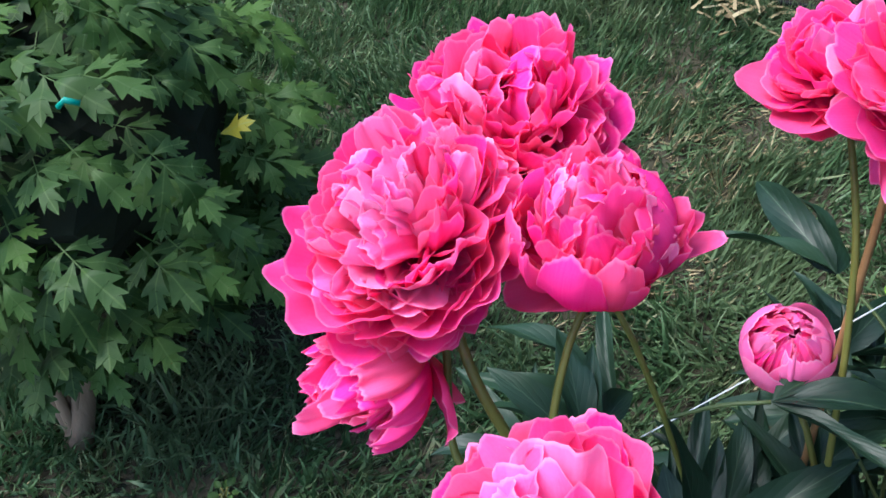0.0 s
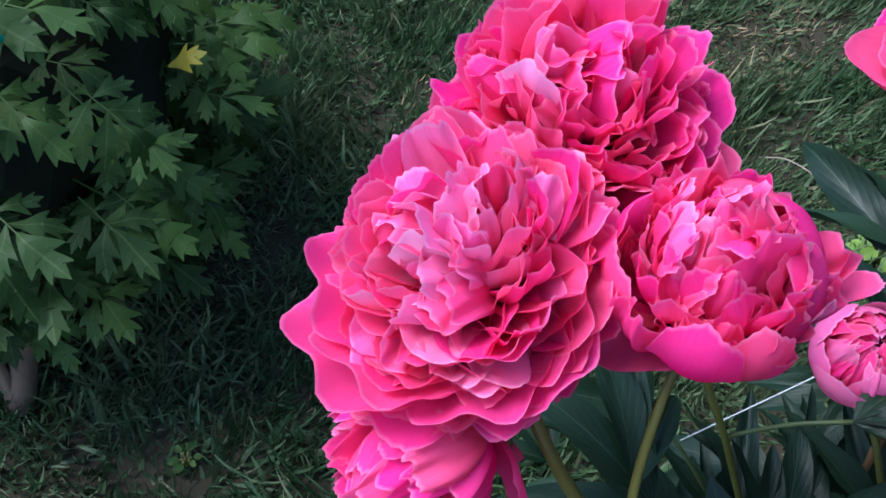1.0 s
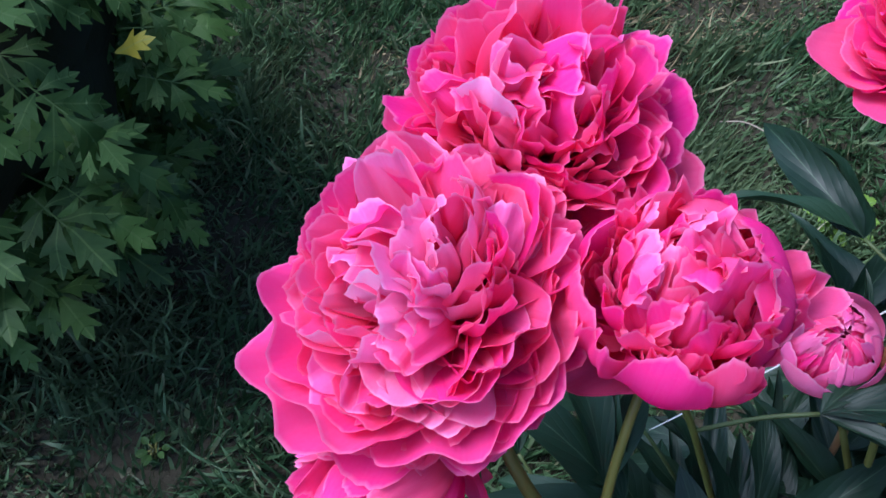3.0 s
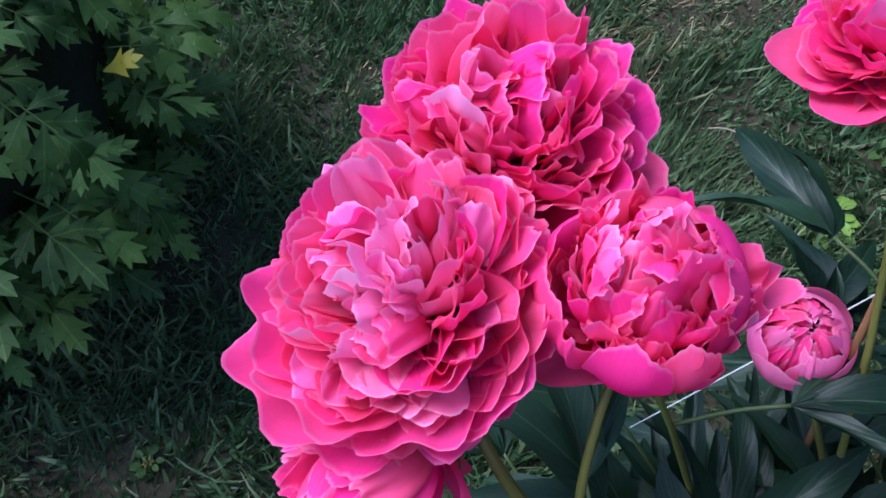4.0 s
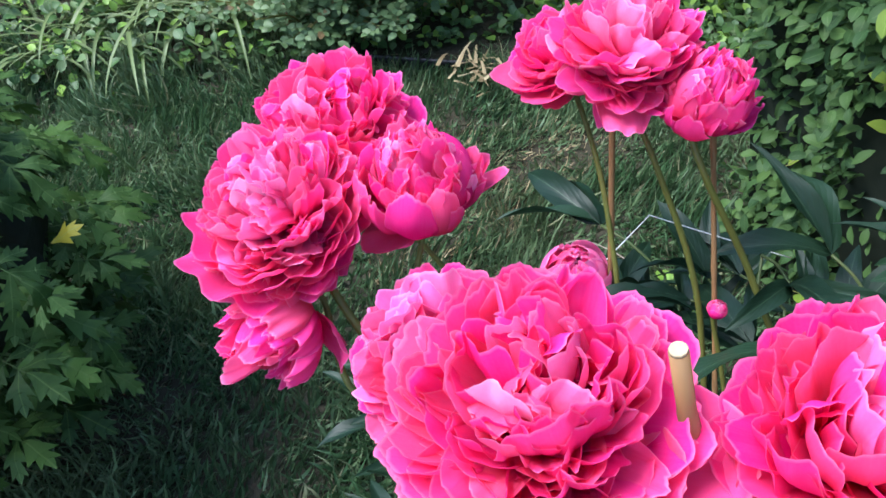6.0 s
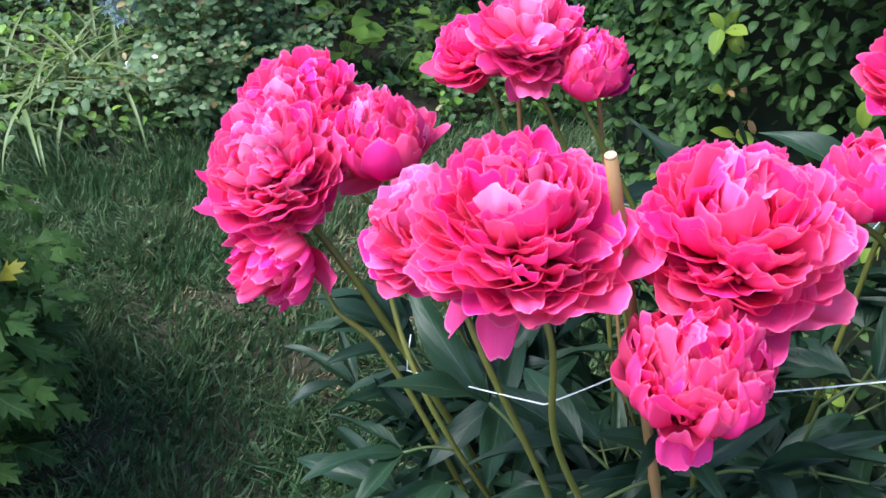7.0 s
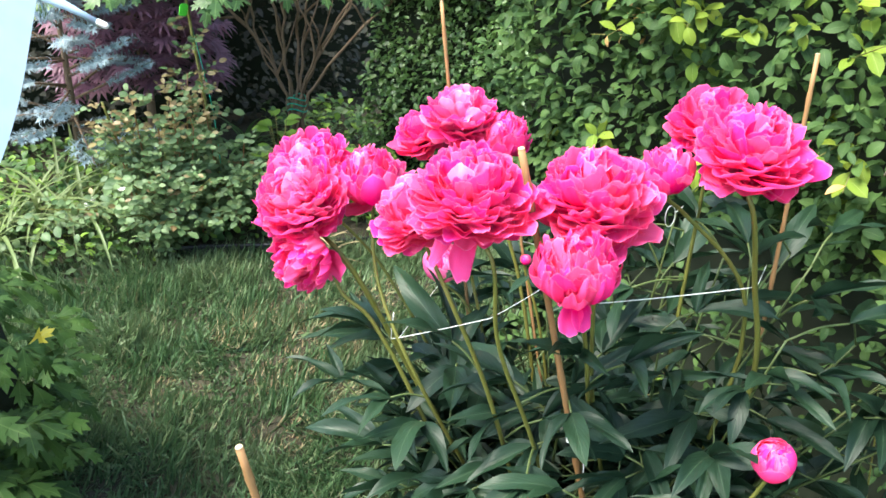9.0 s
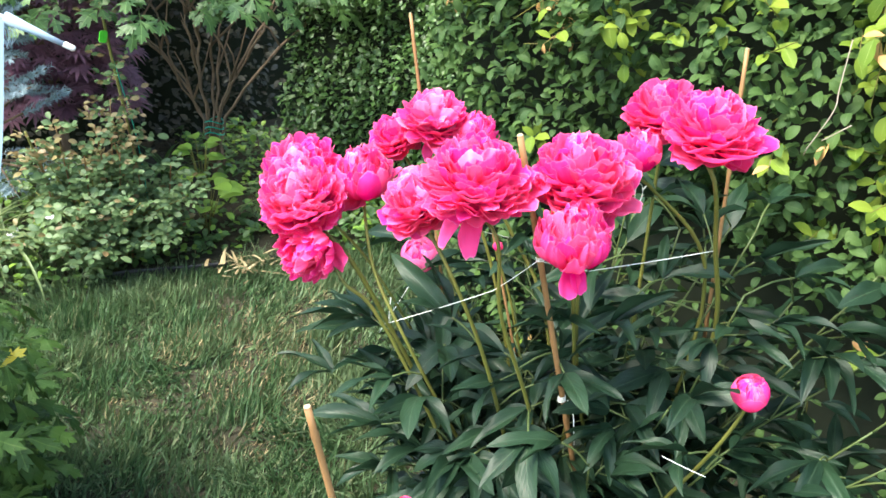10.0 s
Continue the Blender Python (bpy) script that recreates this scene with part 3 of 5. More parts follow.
def bloom(parent, centre, radius, axis, form, seed, guards=(), spin=0.0, squash=1.0, loose=0.5, fine=1.0, pale=False, fleck=(), high=(0,), crumpled=False, label=""):
    """form: open (a full domed double bloom), cup (broad outer petals round a ruffled heart) or bud. guards: azimuth, droop and size of the broad
    outer petals. fleck: azimuth and slope of single whitish petals. high: azimuths about which a cup's outer petals reach over the heart."""
    rnd = random.Random(seed)
    turn = axis_turn(axis, spin)
    base = Vector(centre) - turn.to_3x3() @ Vector((0, 0, (0.22 * squash if form == "open" else 0.98) * radius))
    head = part("bloom", calyx_mesh(radius * 0.8), SEPAL, parent, label)
    head.matrix_basis = Matrix.Translation(base) @ turn

    def put(me, az, size, tilt=0.0, wide=1.0, roll=0.0):
        m = Matrix.Rotation(az, 4, "Z") @ Matrix.Rotation(tilt, 4, "Y") @ Matrix.Rotation(roll, 4, "Z") @ Matrix.Diagonal((size, size * wide, size, 1))
        piece(me.name.split(".")[0], me, m, head)

    def reach(phi):
        """How far the dome's surface lies from the base, along a slope from the axis."""
        return radius * (1 + 0.22 * math.cos(phi)) / math.hypot(math.sin(phi), math.cos(phi) / squash)

    if form == "open":
        count = round(112 * fine)
        for k in range(count):
            phi = math.acos(1 - (k + 0.5) / count * (1 - math.cos(radians(106)))) + rnd.gauss(0, 0.05)
            az = k * 2.39996 + rnd.uniform(-0.25, 0.25)
            lump = 1 + 0.13 * noise.noise((math.cos(az) * 1.7 * math.sin(phi) + seed, math.sin(az) * 1.7 * math.sin(phi), phi))
            if phi < 0.62:
                kinds, twist, lean = (HEART_PALE if pale else HEART), rnd.gauss(0, 0.9), rnd.gauss(0, 0.16)
            elif phi < 1.2:
                kinds, twist, lean = (DOME_PALE if pale else DOME), rnd.gauss(0, loose), rnd.gauss(0, 0.10)
            else:
                kinds, twist, lean = COLLAR, rnd.gauss(0, loose * 0.6), rnd.gauss(0, 0.08)
            put(rnd.choice(kinds), az, reach(phi) * lump * rnd.uniform(0.94, 1.07), phi + lean, rnd.uniform(0.75, 1.15) / fine ** 0.32, twist)
        for az, phi in fleck:
            put(WHITISH[1], radians(az), reach(radians(phi)) * 1.05, radians(phi), 1.0, 0.15)
        for az, droop, size in guards:
            put(rnd.choice(BROAD if size >= 1.2 else GUARD if droop < 25 else TONGUE), radians(az), radius * size, radians(droop))
    elif form == "cup":
        for k in range(15):
            az = k * 2.39996 + rnd.uniform(-0.2, 0.2)
            tall = any(math.cos(az - radians(h)) > 0.6 for h in high) and k < 11
            put(rnd.choice(CRUMPLED if crumpled or k >= 11 else CUP_HIGH if tall else CUP_LOW), az, radius * ((0.97 if tall else 1.02) - (0.06 if k >= 9 else 0)) * rnd.uniform(0.98, 1.03), radians(rnd.gauss(0 if not tall else -2, 3)), rnd.uniform(0.8, 1.05), rnd.gauss(0, 0.1))
        count = round(96 * fine)
        for k in range(count):
            phi = 0.92 * math.sqrt((k + 0.5) / count)
            az = k * 2.39996 + rnd.uniform(-0.4, 0.4)
            lump = 1 + 0.10 * noise.noise((math.cos(az) * phi * 2.4 + seed, math.sin(az) * phi * 2.4, 5.0))
            put(rnd.choice(TUCKED_DEEP if crumpled else TUCKED), az, radius * 2.08 * math.cos(phi) * lump * rnd.uniform(1.0, 1.10), phi + rnd.gauss(0, 0.06), rnd.uniform(0.7, 1.1), rnd.gauss(0, 0.45))
        for az, droop, size in guards:
            put(rnd.choice(SPREAD if droop > 40 else FLUNG if droop < -9 else GUARD), radians(az), radius * size, radians(droop))
    else:
        for k in range(10):
            az = (k + rnd.uniform(-0.15, 0.15)) * 2 * math.pi / 8
            put(rnd.choice(WRAP_PALE if pale else WRAP), az, radius * (0.93 + 0.07 * (k % 2)) * (1.0 if k < 8 else 0.92), radians(rnd.uniform(-7, -2)), 1.1)
        for layer, (count, size) in enumerate(((14, 0.93), (13, 0.90), (11, 0.86))):
            for k in range(count):
                az = (k + 0.5 * layer + rnd.uniform(-0.3, 0.3)) * 2 * math.pi / count
                put(rnd.choice(HEART_WRAP), az, radius * size * rnd.uniform(0.95, 1.06), radians(rnd.uniform(-8, 6)), rnd.uniform(0.85, 1.2))
        for az, droop, size in guards:
            put(rnd.choice(GUARD), radians(az), radius * size, radians(droop))
    return head, base


LEAFLETS = [leaf_mesh("leaflet", LEAF, 40 + k, 1.0, 0.18 + 0.017 * k, 11, 7, 0.75 - 0.10 * k, 0.28 + 0.28 * (k % 4), 0.035, 0.40 + 0.03 * (k % 3), 1.25) for k in range(7)]


def peony_leaf(parent, root, out, rise, length, rnd, big=True):
    """A compound leaf: a petiole with leaflets in threes, each leaflet a piece of its own."""
    out = Vector((out[0], out[1], 0)).normalized()
    up = Vector((0, 0, 1))
    side = out.cross(up)
    d0 = (out * math.cos(rise) + up * math.sin(rise)).normalized()
    fork = Vector(root) + d0 * length * 0.75
    bm = bmesh.new()
    tube(bm, curve_pts([root, Vector(root) + d0 * length * 0.4 + up * 0.006, fork], 4), 0.0016, 5)
    tips = []
    base_l = rnd.uniform(0.09, 0.132)
    flat = (out * math.cos(rise * 0.6) + up * (math.sin(rise * 0.75 - 0.15) + rnd.uniform(-0.35, 0.55))).normalized()
    tips.append((fork, flat, base_l * 1.08))
    for s in (-1, 1):
        tips.append((fork, (flat + side * s * rnd.uniform(0.65, 0.95) - up * rnd.uniform(0.0, 0.25)).normalized(), base_l * rnd.uniform(0.82, 1.0)))
    if big:
        for s in (-1, 1):
            d = (flat * 0.55 + side * s * 0.9 - up * rnd.uniform(-0.1, 0.25)).normalized()
            joint = Vector(root) + d0 * length * 0.42 + d * length * 0.42
            tube(bm, [Vector(root) + d0 * length * 0.42, joint], 0.0013, 5)
            for q in (-0.75, 0.0, 0.75):
                if q * s < 0 and rnd.random() < 0.5:
                    continue
                dd = (d + flat.cross(up) * q * 0.9 + flat * (0.25 if q == 0 else 0) - up * rnd.uniform(0.0, 0.35)).normalized()
                tips.append((joint, dd, base_l * rnd.uniform(0.7, 0.95)))
    leaf = part("leaf", bm, PETIOLE, parent)
    for at, d, size in tips:
        face = (up + out * rnd.uniform(-0.1, 0.7) + Vector((rnd.uniform(-0.7, 0.7), rnd.uniform(-0.7, 0.7), 0))).normalized()
        piece("leaflet", rnd.choice(LEAFLETS), pose_along(at, d, face, size, size * rnd.uniform(0.85, 1.1)), leaf)


CROWN = Vector((0.40, 0.22, 0.0))


def peony(centre, radius, axis, form, seed, label, guards=(), way=(), spin=0.0, squash=1.0, leaves=8, thick=0.0026, loose=0.32, fine=1.4, pale=False, fleck=(), high=(0,), crumpled=False, red=False, leaf_top=0.72):
    """One flowering shoot: a stem from the crown, compound leaves and a bloom."""
    rnd = random.Random(seed * 7 + 3)
    foot = CROWN + Vector((rnd.uniform(-0.09, 0.09), rnd.uniform(-0.09, 0.09), lie(0.4, 0.2) - 0.01))
    thing = empty("peony", foot, label, "peony", "peonies of one bush")
    head, base = bloom(thing, centre, radius, axis, form, seed, guards, spin, squash, loose, fine, pale, fleck, high, crumpled)
    neck = base - Vector(axis).normalized() * radius * 0.35
    mid = list(way) or [foot.lerp(base, 0.55) + Vector((0, 0, 0.03))]
    pts = curve_pts([foot, *[Vector(p) for p in reversed(mid)], neck, base], 8)
    bm = bmesh.new()
    tube(bm, pts, [thick * (1.25 - 0.45 * k / (len(pts) - 1)) for k in range(len(pts))], 8)
    part("stem", bm, STEM_RED if red else STEM, thing)
    for k in range(leaves):
        f = k / max(1, leaves - 1)
        z = 0.16 + (min(leaf_top, base.z - 0.20) - 0.16) * f
        p = min(pts, key=lambda q: abs(q.z - z))
        az = seed * 1.7 + k * 2.4
        outward = Vector((p.x - CROWN.x, p.y - CROWN.y, 0)) * 1.2 + Vector((math.cos(az), math.sin(az), 0))
        peony_leaf(thing, p, outward, rnd.uniform(0.1, 1.05) - 0.15 * f, rnd.uniform(0.07, 0.12), rnd, big=f < 0.8)
    return thing


def shoot(tip, seed, leaves=7):
    """A leafy shoot with no bloom."""
    rnd = random.Random(seed)
    foot = CROWN + Vector((rnd.uniform(-0.12, 0.12), rnd.uniform(-0.12, 0.12), -0.01))
    thing = empty("peony_shoot", foot, "leafy peony shoot without a bloom, dark green leaflets", "peony shoot", "leafy shoots of the peony bush")
    pts = curve_pts([foot, foot.lerp(Vector(tip), 0.5) + Vector((0, 0, 0.05)), tip], 8)
    bm = bmesh.new()
    tube(bm, pts, [0.0029 - 0.0014 * k / (len(pts) - 1) for k in range(len(pts))], 7)
    part("stem", bm, PETIOLE, thing)
    for k in range(leaves):
        f = 0.25 + 0.75 * k / (leaves - 1)
        p = min(pts, key=lambda q: abs(q.z - f * tip[2]))
        az = seed * 2.1 + k * 2.4
        outward = Vector((p.x - CROWN.x, p.y - CROWN.y, 0)) * 1.6 + Vector((math.cos(az), math.sin(az), 0))
        peony_leaf(thing, p, outward, rnd.uniform(0.1, 1.1), rnd.uniform(0.07, 0.12), rnd, big=f < 0.9)
    return thing


PINK = "deep pink double peony"
peony((0.055, 0.482, 0.920), 0.071, (-0.18, -0.28, 1), "open", 1, PINK + ", globe-shaped full bloom on a green stem", [(10, 12, 1.0), (-25, 16, 1.05), (-50, 20, 1.0)], [(0.15, 0.45, 0.76)], thick=0.0022, leaf_top=0.66, loose=0.45, fine=2.0, squash=0.92, fleck=[(220, 22)])
peony((0.003, 0.392, 0.920), 0.067, (-0.36, -0.34, 1), "open", 2, PINK + ", full bloom with drooping broad outer petals", [(208, 2, 1.12), (240, 6, 1.06), (268, 2, 1.0), (300, 4, 0.98), (186, -10, 0.98), (224, -8, 1.04), (340, 2, 0.92)], [(0.040, 0.352, 0.846), (0.068, 0.335, 0.79)], squash=0.84, thick=0.0033, leaf_top=0.66, loose=0.42, fine=2.0, pale=True, fleck=[(250, 14)])
peony((0.102, 0.376, 0.945), 0.0415, (-0.06, -0.14, 1), "cup", 3, "half-open deep pink peony with one petal spread out", [(-4, -10, 1.02), (200, 18, 1.12)], [(0.092, 0.36, 0.86), (0.085, 0.33, 0.80), (0.10, 0.27, 0.70)], thick=0.0024, leaf_top=0.66, high=(30, 70), fine=1.3)
peony((-0.024, 0.345, 0.850), 0.039, (-0.72, -0.40, -0.10), "cup", 4, "half-open pink peony nodding sideways under a full bloom", [(185, 20, 1.3), (240, 10, 1.3), (140, 14, 1.25)], [(0.03, 0.33, 0.80), (0.065, 0.31, 0.755)], thick=0.0026, leaf_top=0.58, crumpled=True, fine=0.5)
peony((0.097, 0.102, 1.001), 0.071, (-0.12, -0.22, 1), "open", 5, PINK + ", full bloom with two hanging outer petals", [(176, 42, 1.12), (222, 56, 1.12), (288, 10, 1.06), (325, 14, 1.22), (170, 12, 1.0), (20, 10, 1.0)], [(0.108, 0.077, 0.93), (0.124, 0.086, 0.82), (0.197, 0.103, 0.631)], squash=0.86, fleck=[(215, 30)], fine=1.9)
peony((0.071, 0.196, 0.950), 0.051, (-0.45, -0.15, 1), "open", 6, "smaller full pink peony pressed against a larger bloom", [(150, 8, 1.0), (200, 14, 1.0)], [(0.10, 0.16, 0.85), (0.16, 0.15, 0.68)], thick=0.0028, fine=1.1, squash=1.0, pale=True)
peony((0.224, 0.047, 0.992), 0.071, (-0.10, -0.30, 1), "open", 7, PINK + ", full bloom beside a bamboo stake", [(300, 18, 1.05), (250, 22, 1.05), (350, 14, 1.05), (200, 8, 0.95)], [(0.24, 0.06, 0.9), (0.29, 0.10, 0.66)], squash=0.90, fine=1.6)
peony((0.168, -0.002, 0.944), 0.042, (-0.10, -0.20, 1), "cup", 8, "half-open pink peony with hanging outer petals below a full bloom", [(225, 52, 1.0), (258, 46, 0.9), (5, 42, 0.9)], [(0.22, 0.05, 0.84), (0.28, 0.10, 0.62)], thick=0.0028, crumpled=True)
peony((0.262, 0.526, 0.936), 0.047, (-0.45, -0.10, 1), "open", 9, "pink peony with a smooth outer petal, in a cluster of three", [(180, 2, 1.3), (225, 8, 1.2)], [(0.29, 0.47, 0.82)], thick=0.0024, leaf_top=0.5, fine=1.0, squash=0.95)
peony((0.286, 0.448, 0.978), 0.060, (-0.05, -0.20, 1), "open", 10, PINK + ", full bloom in a cluster of three", [(215, 60, 0.9), (250, 20, 1.1), (290, 20, 1.05)], [(0.31, 0.42, 0.88), (0.35, 0.38, 0.74)], leaf_top=0.55, squash=0.9, fine=1.2, pale=True)
peony((0.332, 0.396, 0.962), 0.036, (0.05, -0.25, 1), "cup", 11, "opening pink peony bud in a cluster of three", [], [(0.335, 0.39, 0.89), (0.388, 0.366, 0.778), (0.425, 0.315, 0.636)], thick=0.0030, high=(60, 150, 330), fine=0.7)
peony((0.331, 0.050, 1.011), 0.032, (-0.20, -0.05, 1), "cup", 12, "opening pink peony on a slanting stem", [], [(0.36, 0.046, 0.95), (0.454, 0.011, 0.812)], thick=0.0026, leaves=6, leaf_top=0.82, high=(0, 90, 180, 270), fine=0.5)
peony((0.378, -0.030, 1.044), 0.067, (-0.06, -0.20, 1), "open", 13, PINK + ", broad full bloom on a straight stem", [(225, 14, 1.2), (262, 10, 1.2), (315, 16, 1.2), (190, 14, 1.05), (0, 10, 1.0)], [(0.384, -0.038, 0.975), (0.42, -0.025, 0.872), (0.466, -0.006, 0.704)], thick=0.0032, squash=0.90, leaf_top=0.84)
peony((0.50, 0.150, 1.015), 0.060, (-0.15, -0.10, 1), "open", 14, PINK + ", full bloom half hidden behind another", [(180, 14, 1.0)], [(0.50, 0.16, 0.85)], leaf_top=0.82, squash=0.9, fine=1.1)
peony((0.301, -0.185, 0.762), 0.027, (-0.35, -0.3, 1), "bud", 15, "bright pink closed peony bud low on the bush", [], [(0.304, -0.139, 0.644)], thick=0.0024, leaves=4)
peony((0.264, 0.464, 0.744), 0.038, (-0.15, -0.25, 1), "bud", 16, "round pink peony bud beside a bamboo stake", [], [(0.29, 0.44, 0.67)], thick=0.0024, leaves=4, leaf_top=0.42, pale=True)
peony((0.353, 0.360, 0.766), 0.010, (0.1, -0.2, 1), "bud", 17, "small tight red peony bud between leaves", [], [(0.37, 0.34, 0.65)], thick=0.0022, leaves=3)
peony((-0.022, 0.106, 0.562), 0.016, (-0.3, -0.3, 1), "bud", 18, "small closed pink peony bud low at the edge of the bush", [], [(0.06, 0.14, 0.47)], thick=0.0020, leaves=3, leaf_top=0.40)
for k, tip in enumerate([(0.12, 0.44, 0.50), (0.14, 0.28, 0.56), (0.16, 0.12, 0.55), (0.22, 0.0, 0.58), (0.32, -0.05, 0.66), (0.45, -0.06, 0.80), (0.58, 0.02, 0.84), (0.66, 0.12, 0.80), (0.55, 0.25, 0.84), (0.47, 0.42, 0.68), (0.30, 0.38, 0.56), (0.22, 0.34, 0.58), (0.36, 0.42, 0.60), (0.18, 0.40, 0.54), (0.36, 0.06, 0.78), (0.50, 0.10, 0.84), (0.24, 0.10, 0.70), (0.34, 0.30, 0.62), (0.50, 0.34, 0.74), (0.62, 0.30, 0.78), (0.52, -0.12, 0.70), (0.36, -0.12, 0.60), (0.68, 0.0, 0.70),  (0.30, 0.16, 0.66), (0.18, 0.20, 0.48), (0.40, -0.14, 0.50), (0.32, 0.50, 0.45), (0.62, -0.08, 0.55), (0.18, -0.04, 0.40), (0.12, 0.20, 0.38), (0.38, 0.50, 0.68), (0.46, 0.46, 0.72), (0.28, 0.42, 0.58), (0.20, 0.44, 0.58), (0.42, 0.54, 0.62), (0.32, 0.53, 0.56), (0.16, 0.37, 0.62), (0.22, 0.34, 0.62), (0.60, -0.20, 0.72), (0.56, -0.26, 0.58), (0.66, -0.14, 0.80), (0.52, -0.24, 0.64)]):
    shoot(tip, 60 + k, 9 if tip[0] > 0.5 else 7)


# ---- stakes and twine ----
def stake(top, foot, radius, label, seed):
    """A bamboo cane: swollen joints, a cut pale top, its foot in the soil."""
    rnd = random.Random(seed)
    foot, top = Vector(foot), Vector(top)
    thing = empty("bamboo_stake", foot, label, "stake", "bamboo stakes")
    n, pts, rad = 9, [], []
    for k in range(n):
        f = k / (n - 1) + (rnd.uniform(0.07, 0.085) if 0 < k < n - 1 else 0)
        for df, q in ((-0.012, 1.0), (0.0, 1.22), (0.012, 1.0)) if 0 < k < n - 1 else ((0, 1.0),):
            pts.append(foot.lerp(top, f + df))
            rad.append(radius * q)
    bm = bmesh.new()
    tube(bm, pts, rad, 10)
    part("cane", bm, BAMBOO, thing)
    bm = bmesh.new()
    d = (top - foot).normalized()
    tube(bm, [top + d * 0.0003, top + d * 0.0018], [radius * 0.97, radius * 0.9], 10)
    part("cut_end", bm, BAMBOO_CUT, thing, "pale cut end")
    return thing


stake((0.289, 0.514, 1.140), (0.309, 0.345, 0.0), 0.0028, "thin bamboo stake among the peonies, weathered brown", 1)
stake((0.137, 0.069, 1.058), (0.395, 0.085, 0.0), 0.0041, "sturdy bamboo stake with a pale cut top", 2)
stake((0.655, 0.125, 1.095), (0.56, 0.10, 0.0), 0.0033, "yellowish bamboo stake behind the peonies", 3)
stake((-0.222, -0.020, 0.856), (-0.07, -0.02, 0.0), 0.0040, "bamboo stake standing alone in the lawn", 4)
stake((0.345, 0.415, 0.955), (0.40, 0.20, 0.0), 0.0023, "thin pale bamboo stake in the bush", 5)


def twine(way, label, radius=0.00062, name="twine"):
    bm = bmesh.new()
    tube(bm, way, radius, 6)
    ob = new(name, bm_mesh(name, bm, TWINE))
    return tagged(ob, label, "twine")


def ring(centre, r, turns=2.2):
    return [(centre[0] + r * math.cos(q), centre[1] + r * math.sin(q), centre[2] + 0.0005 * q) for q in np.linspace(0, turns * 6.283, 26)]


def sagging(a, b, sag=0.001, n=10):
    a, b = Vector(a), Vector(b)
    return [a.lerp(b, k / n) - Vector((0, 0, sag * math.sin(math.pi * k / n))) for k in range(n + 1)]


LOOP = [(0.088, 0.300, 0.726), (0.119, 0.095, 0.846), (0.170, 0.065, 0.886), (0.230, 0.032, 0.866), (0.427, -0.023, 0.863), (0.60, 0.11, 0.80)]
line = []
for a, b in zip(LOOP, LOOP[1:]):
    line += sagging(a, b)[:-1]
twine([*line, LOOP[-1]], "white twine tied round the peony stems and stakes")
twine([*sagging((0.177, 0.470, 0.610), (0.352, 0.498, 0.766))[:-1], *sagging((0.352, 0.498, 0.766), (0.494, 0.460, 0.709))], "white twine strung behind a round peony bud")
twine([(0.088, 0.300, 0.726), (0.090, 0.301, 0.745), (0.094, 0.302, 0.766)], "short loose end of white twine at a stem", 0.0006)
knot = (0.236, 0.076, 0.642)
twine(ring(knot, 0.0052, 3), "white twine knotted round a bamboo stake", 0.0012)
twine([(0.242, 0.070, 0.645), (0.248, 0.062, 0.62), (0.250, 0.060, 0.57)], "loose end of white twine hanging from a stake", 0.0011)
twine(ring((0.180, 0.0717, 0.880), 0.0052, 2), "white twine wound round a bamboo stake", 0.0012)
twine(sagging((0.240, -0.108, 0.648), (0.265, -0.160, 0.634)), "lower white twine across the peony leaves", 0.0005)
twine([Vector((0.365 + 0.008 * math.cos(q), 0.072, 0.935 + 0.014 * math.sin(q))) for q in np.linspace(0, 6.5, 22)] + [Vector((0.395, 0.082, 0.939))], "small loose loop of white twine at a stem", 0.0006)


# ---- plants round the lawn ----
def scatter(seed):
    return random.Random(seed)


LOBED_YELLOW = mesh_of("yellow_leaf", *lobed_verts(LOBES, 8, 0.5, 0.3), [LEAF_YELLOW])


def lobed_spray(name, seed, mat_meshes):
    """A compound leaf of five lobed leaflets along +y, joined into one mesh."""
    rnd = random.Random(seed)
    verts, faces, uvs = [], [], []
    for at, ang, size in ((0.45, 0.0, 0.62), (0.36, 0.85, 0.50), (0.36, -0.85, 0.50), (0.2, 1.25, 0.40), (0.2, -1.25, 0.40)):
        v, f, u = lobed_verts(LOBES, seed + int(at * 100), rnd.uniform(0.3, 0.9), 0.3)
        m = pose_along((0, at, -0.05 * at), (math.sin(ang), math.cos(ang), rnd.uniform(-0.3, 0.1)), (rnd.uniform(-0.3, 0.3), 0, 1), size)
        n = len(verts)
        verts += [tuple(m @ Vector(p)) for p in v]
        faces += [tuple(i + n for i in q) for q in f]
        uvs += u
    n = len(verts)
    verts += [(-0.008, 0, 0), (0.008, 0, 0), (0.006, 0.5, -0.02), (-0.006, 0.5, -0.02)]
    faces.append((n, n + 1, n + 2, n + 3))
    uvs += [(0.5, 0)] * 4
    return mesh_of(name, verts, faces, uvs, mat_meshes)


SPRAYS = [lobed_spray("leaf", 20 + k, [LEAF_LOBED]) for k in range(5)]


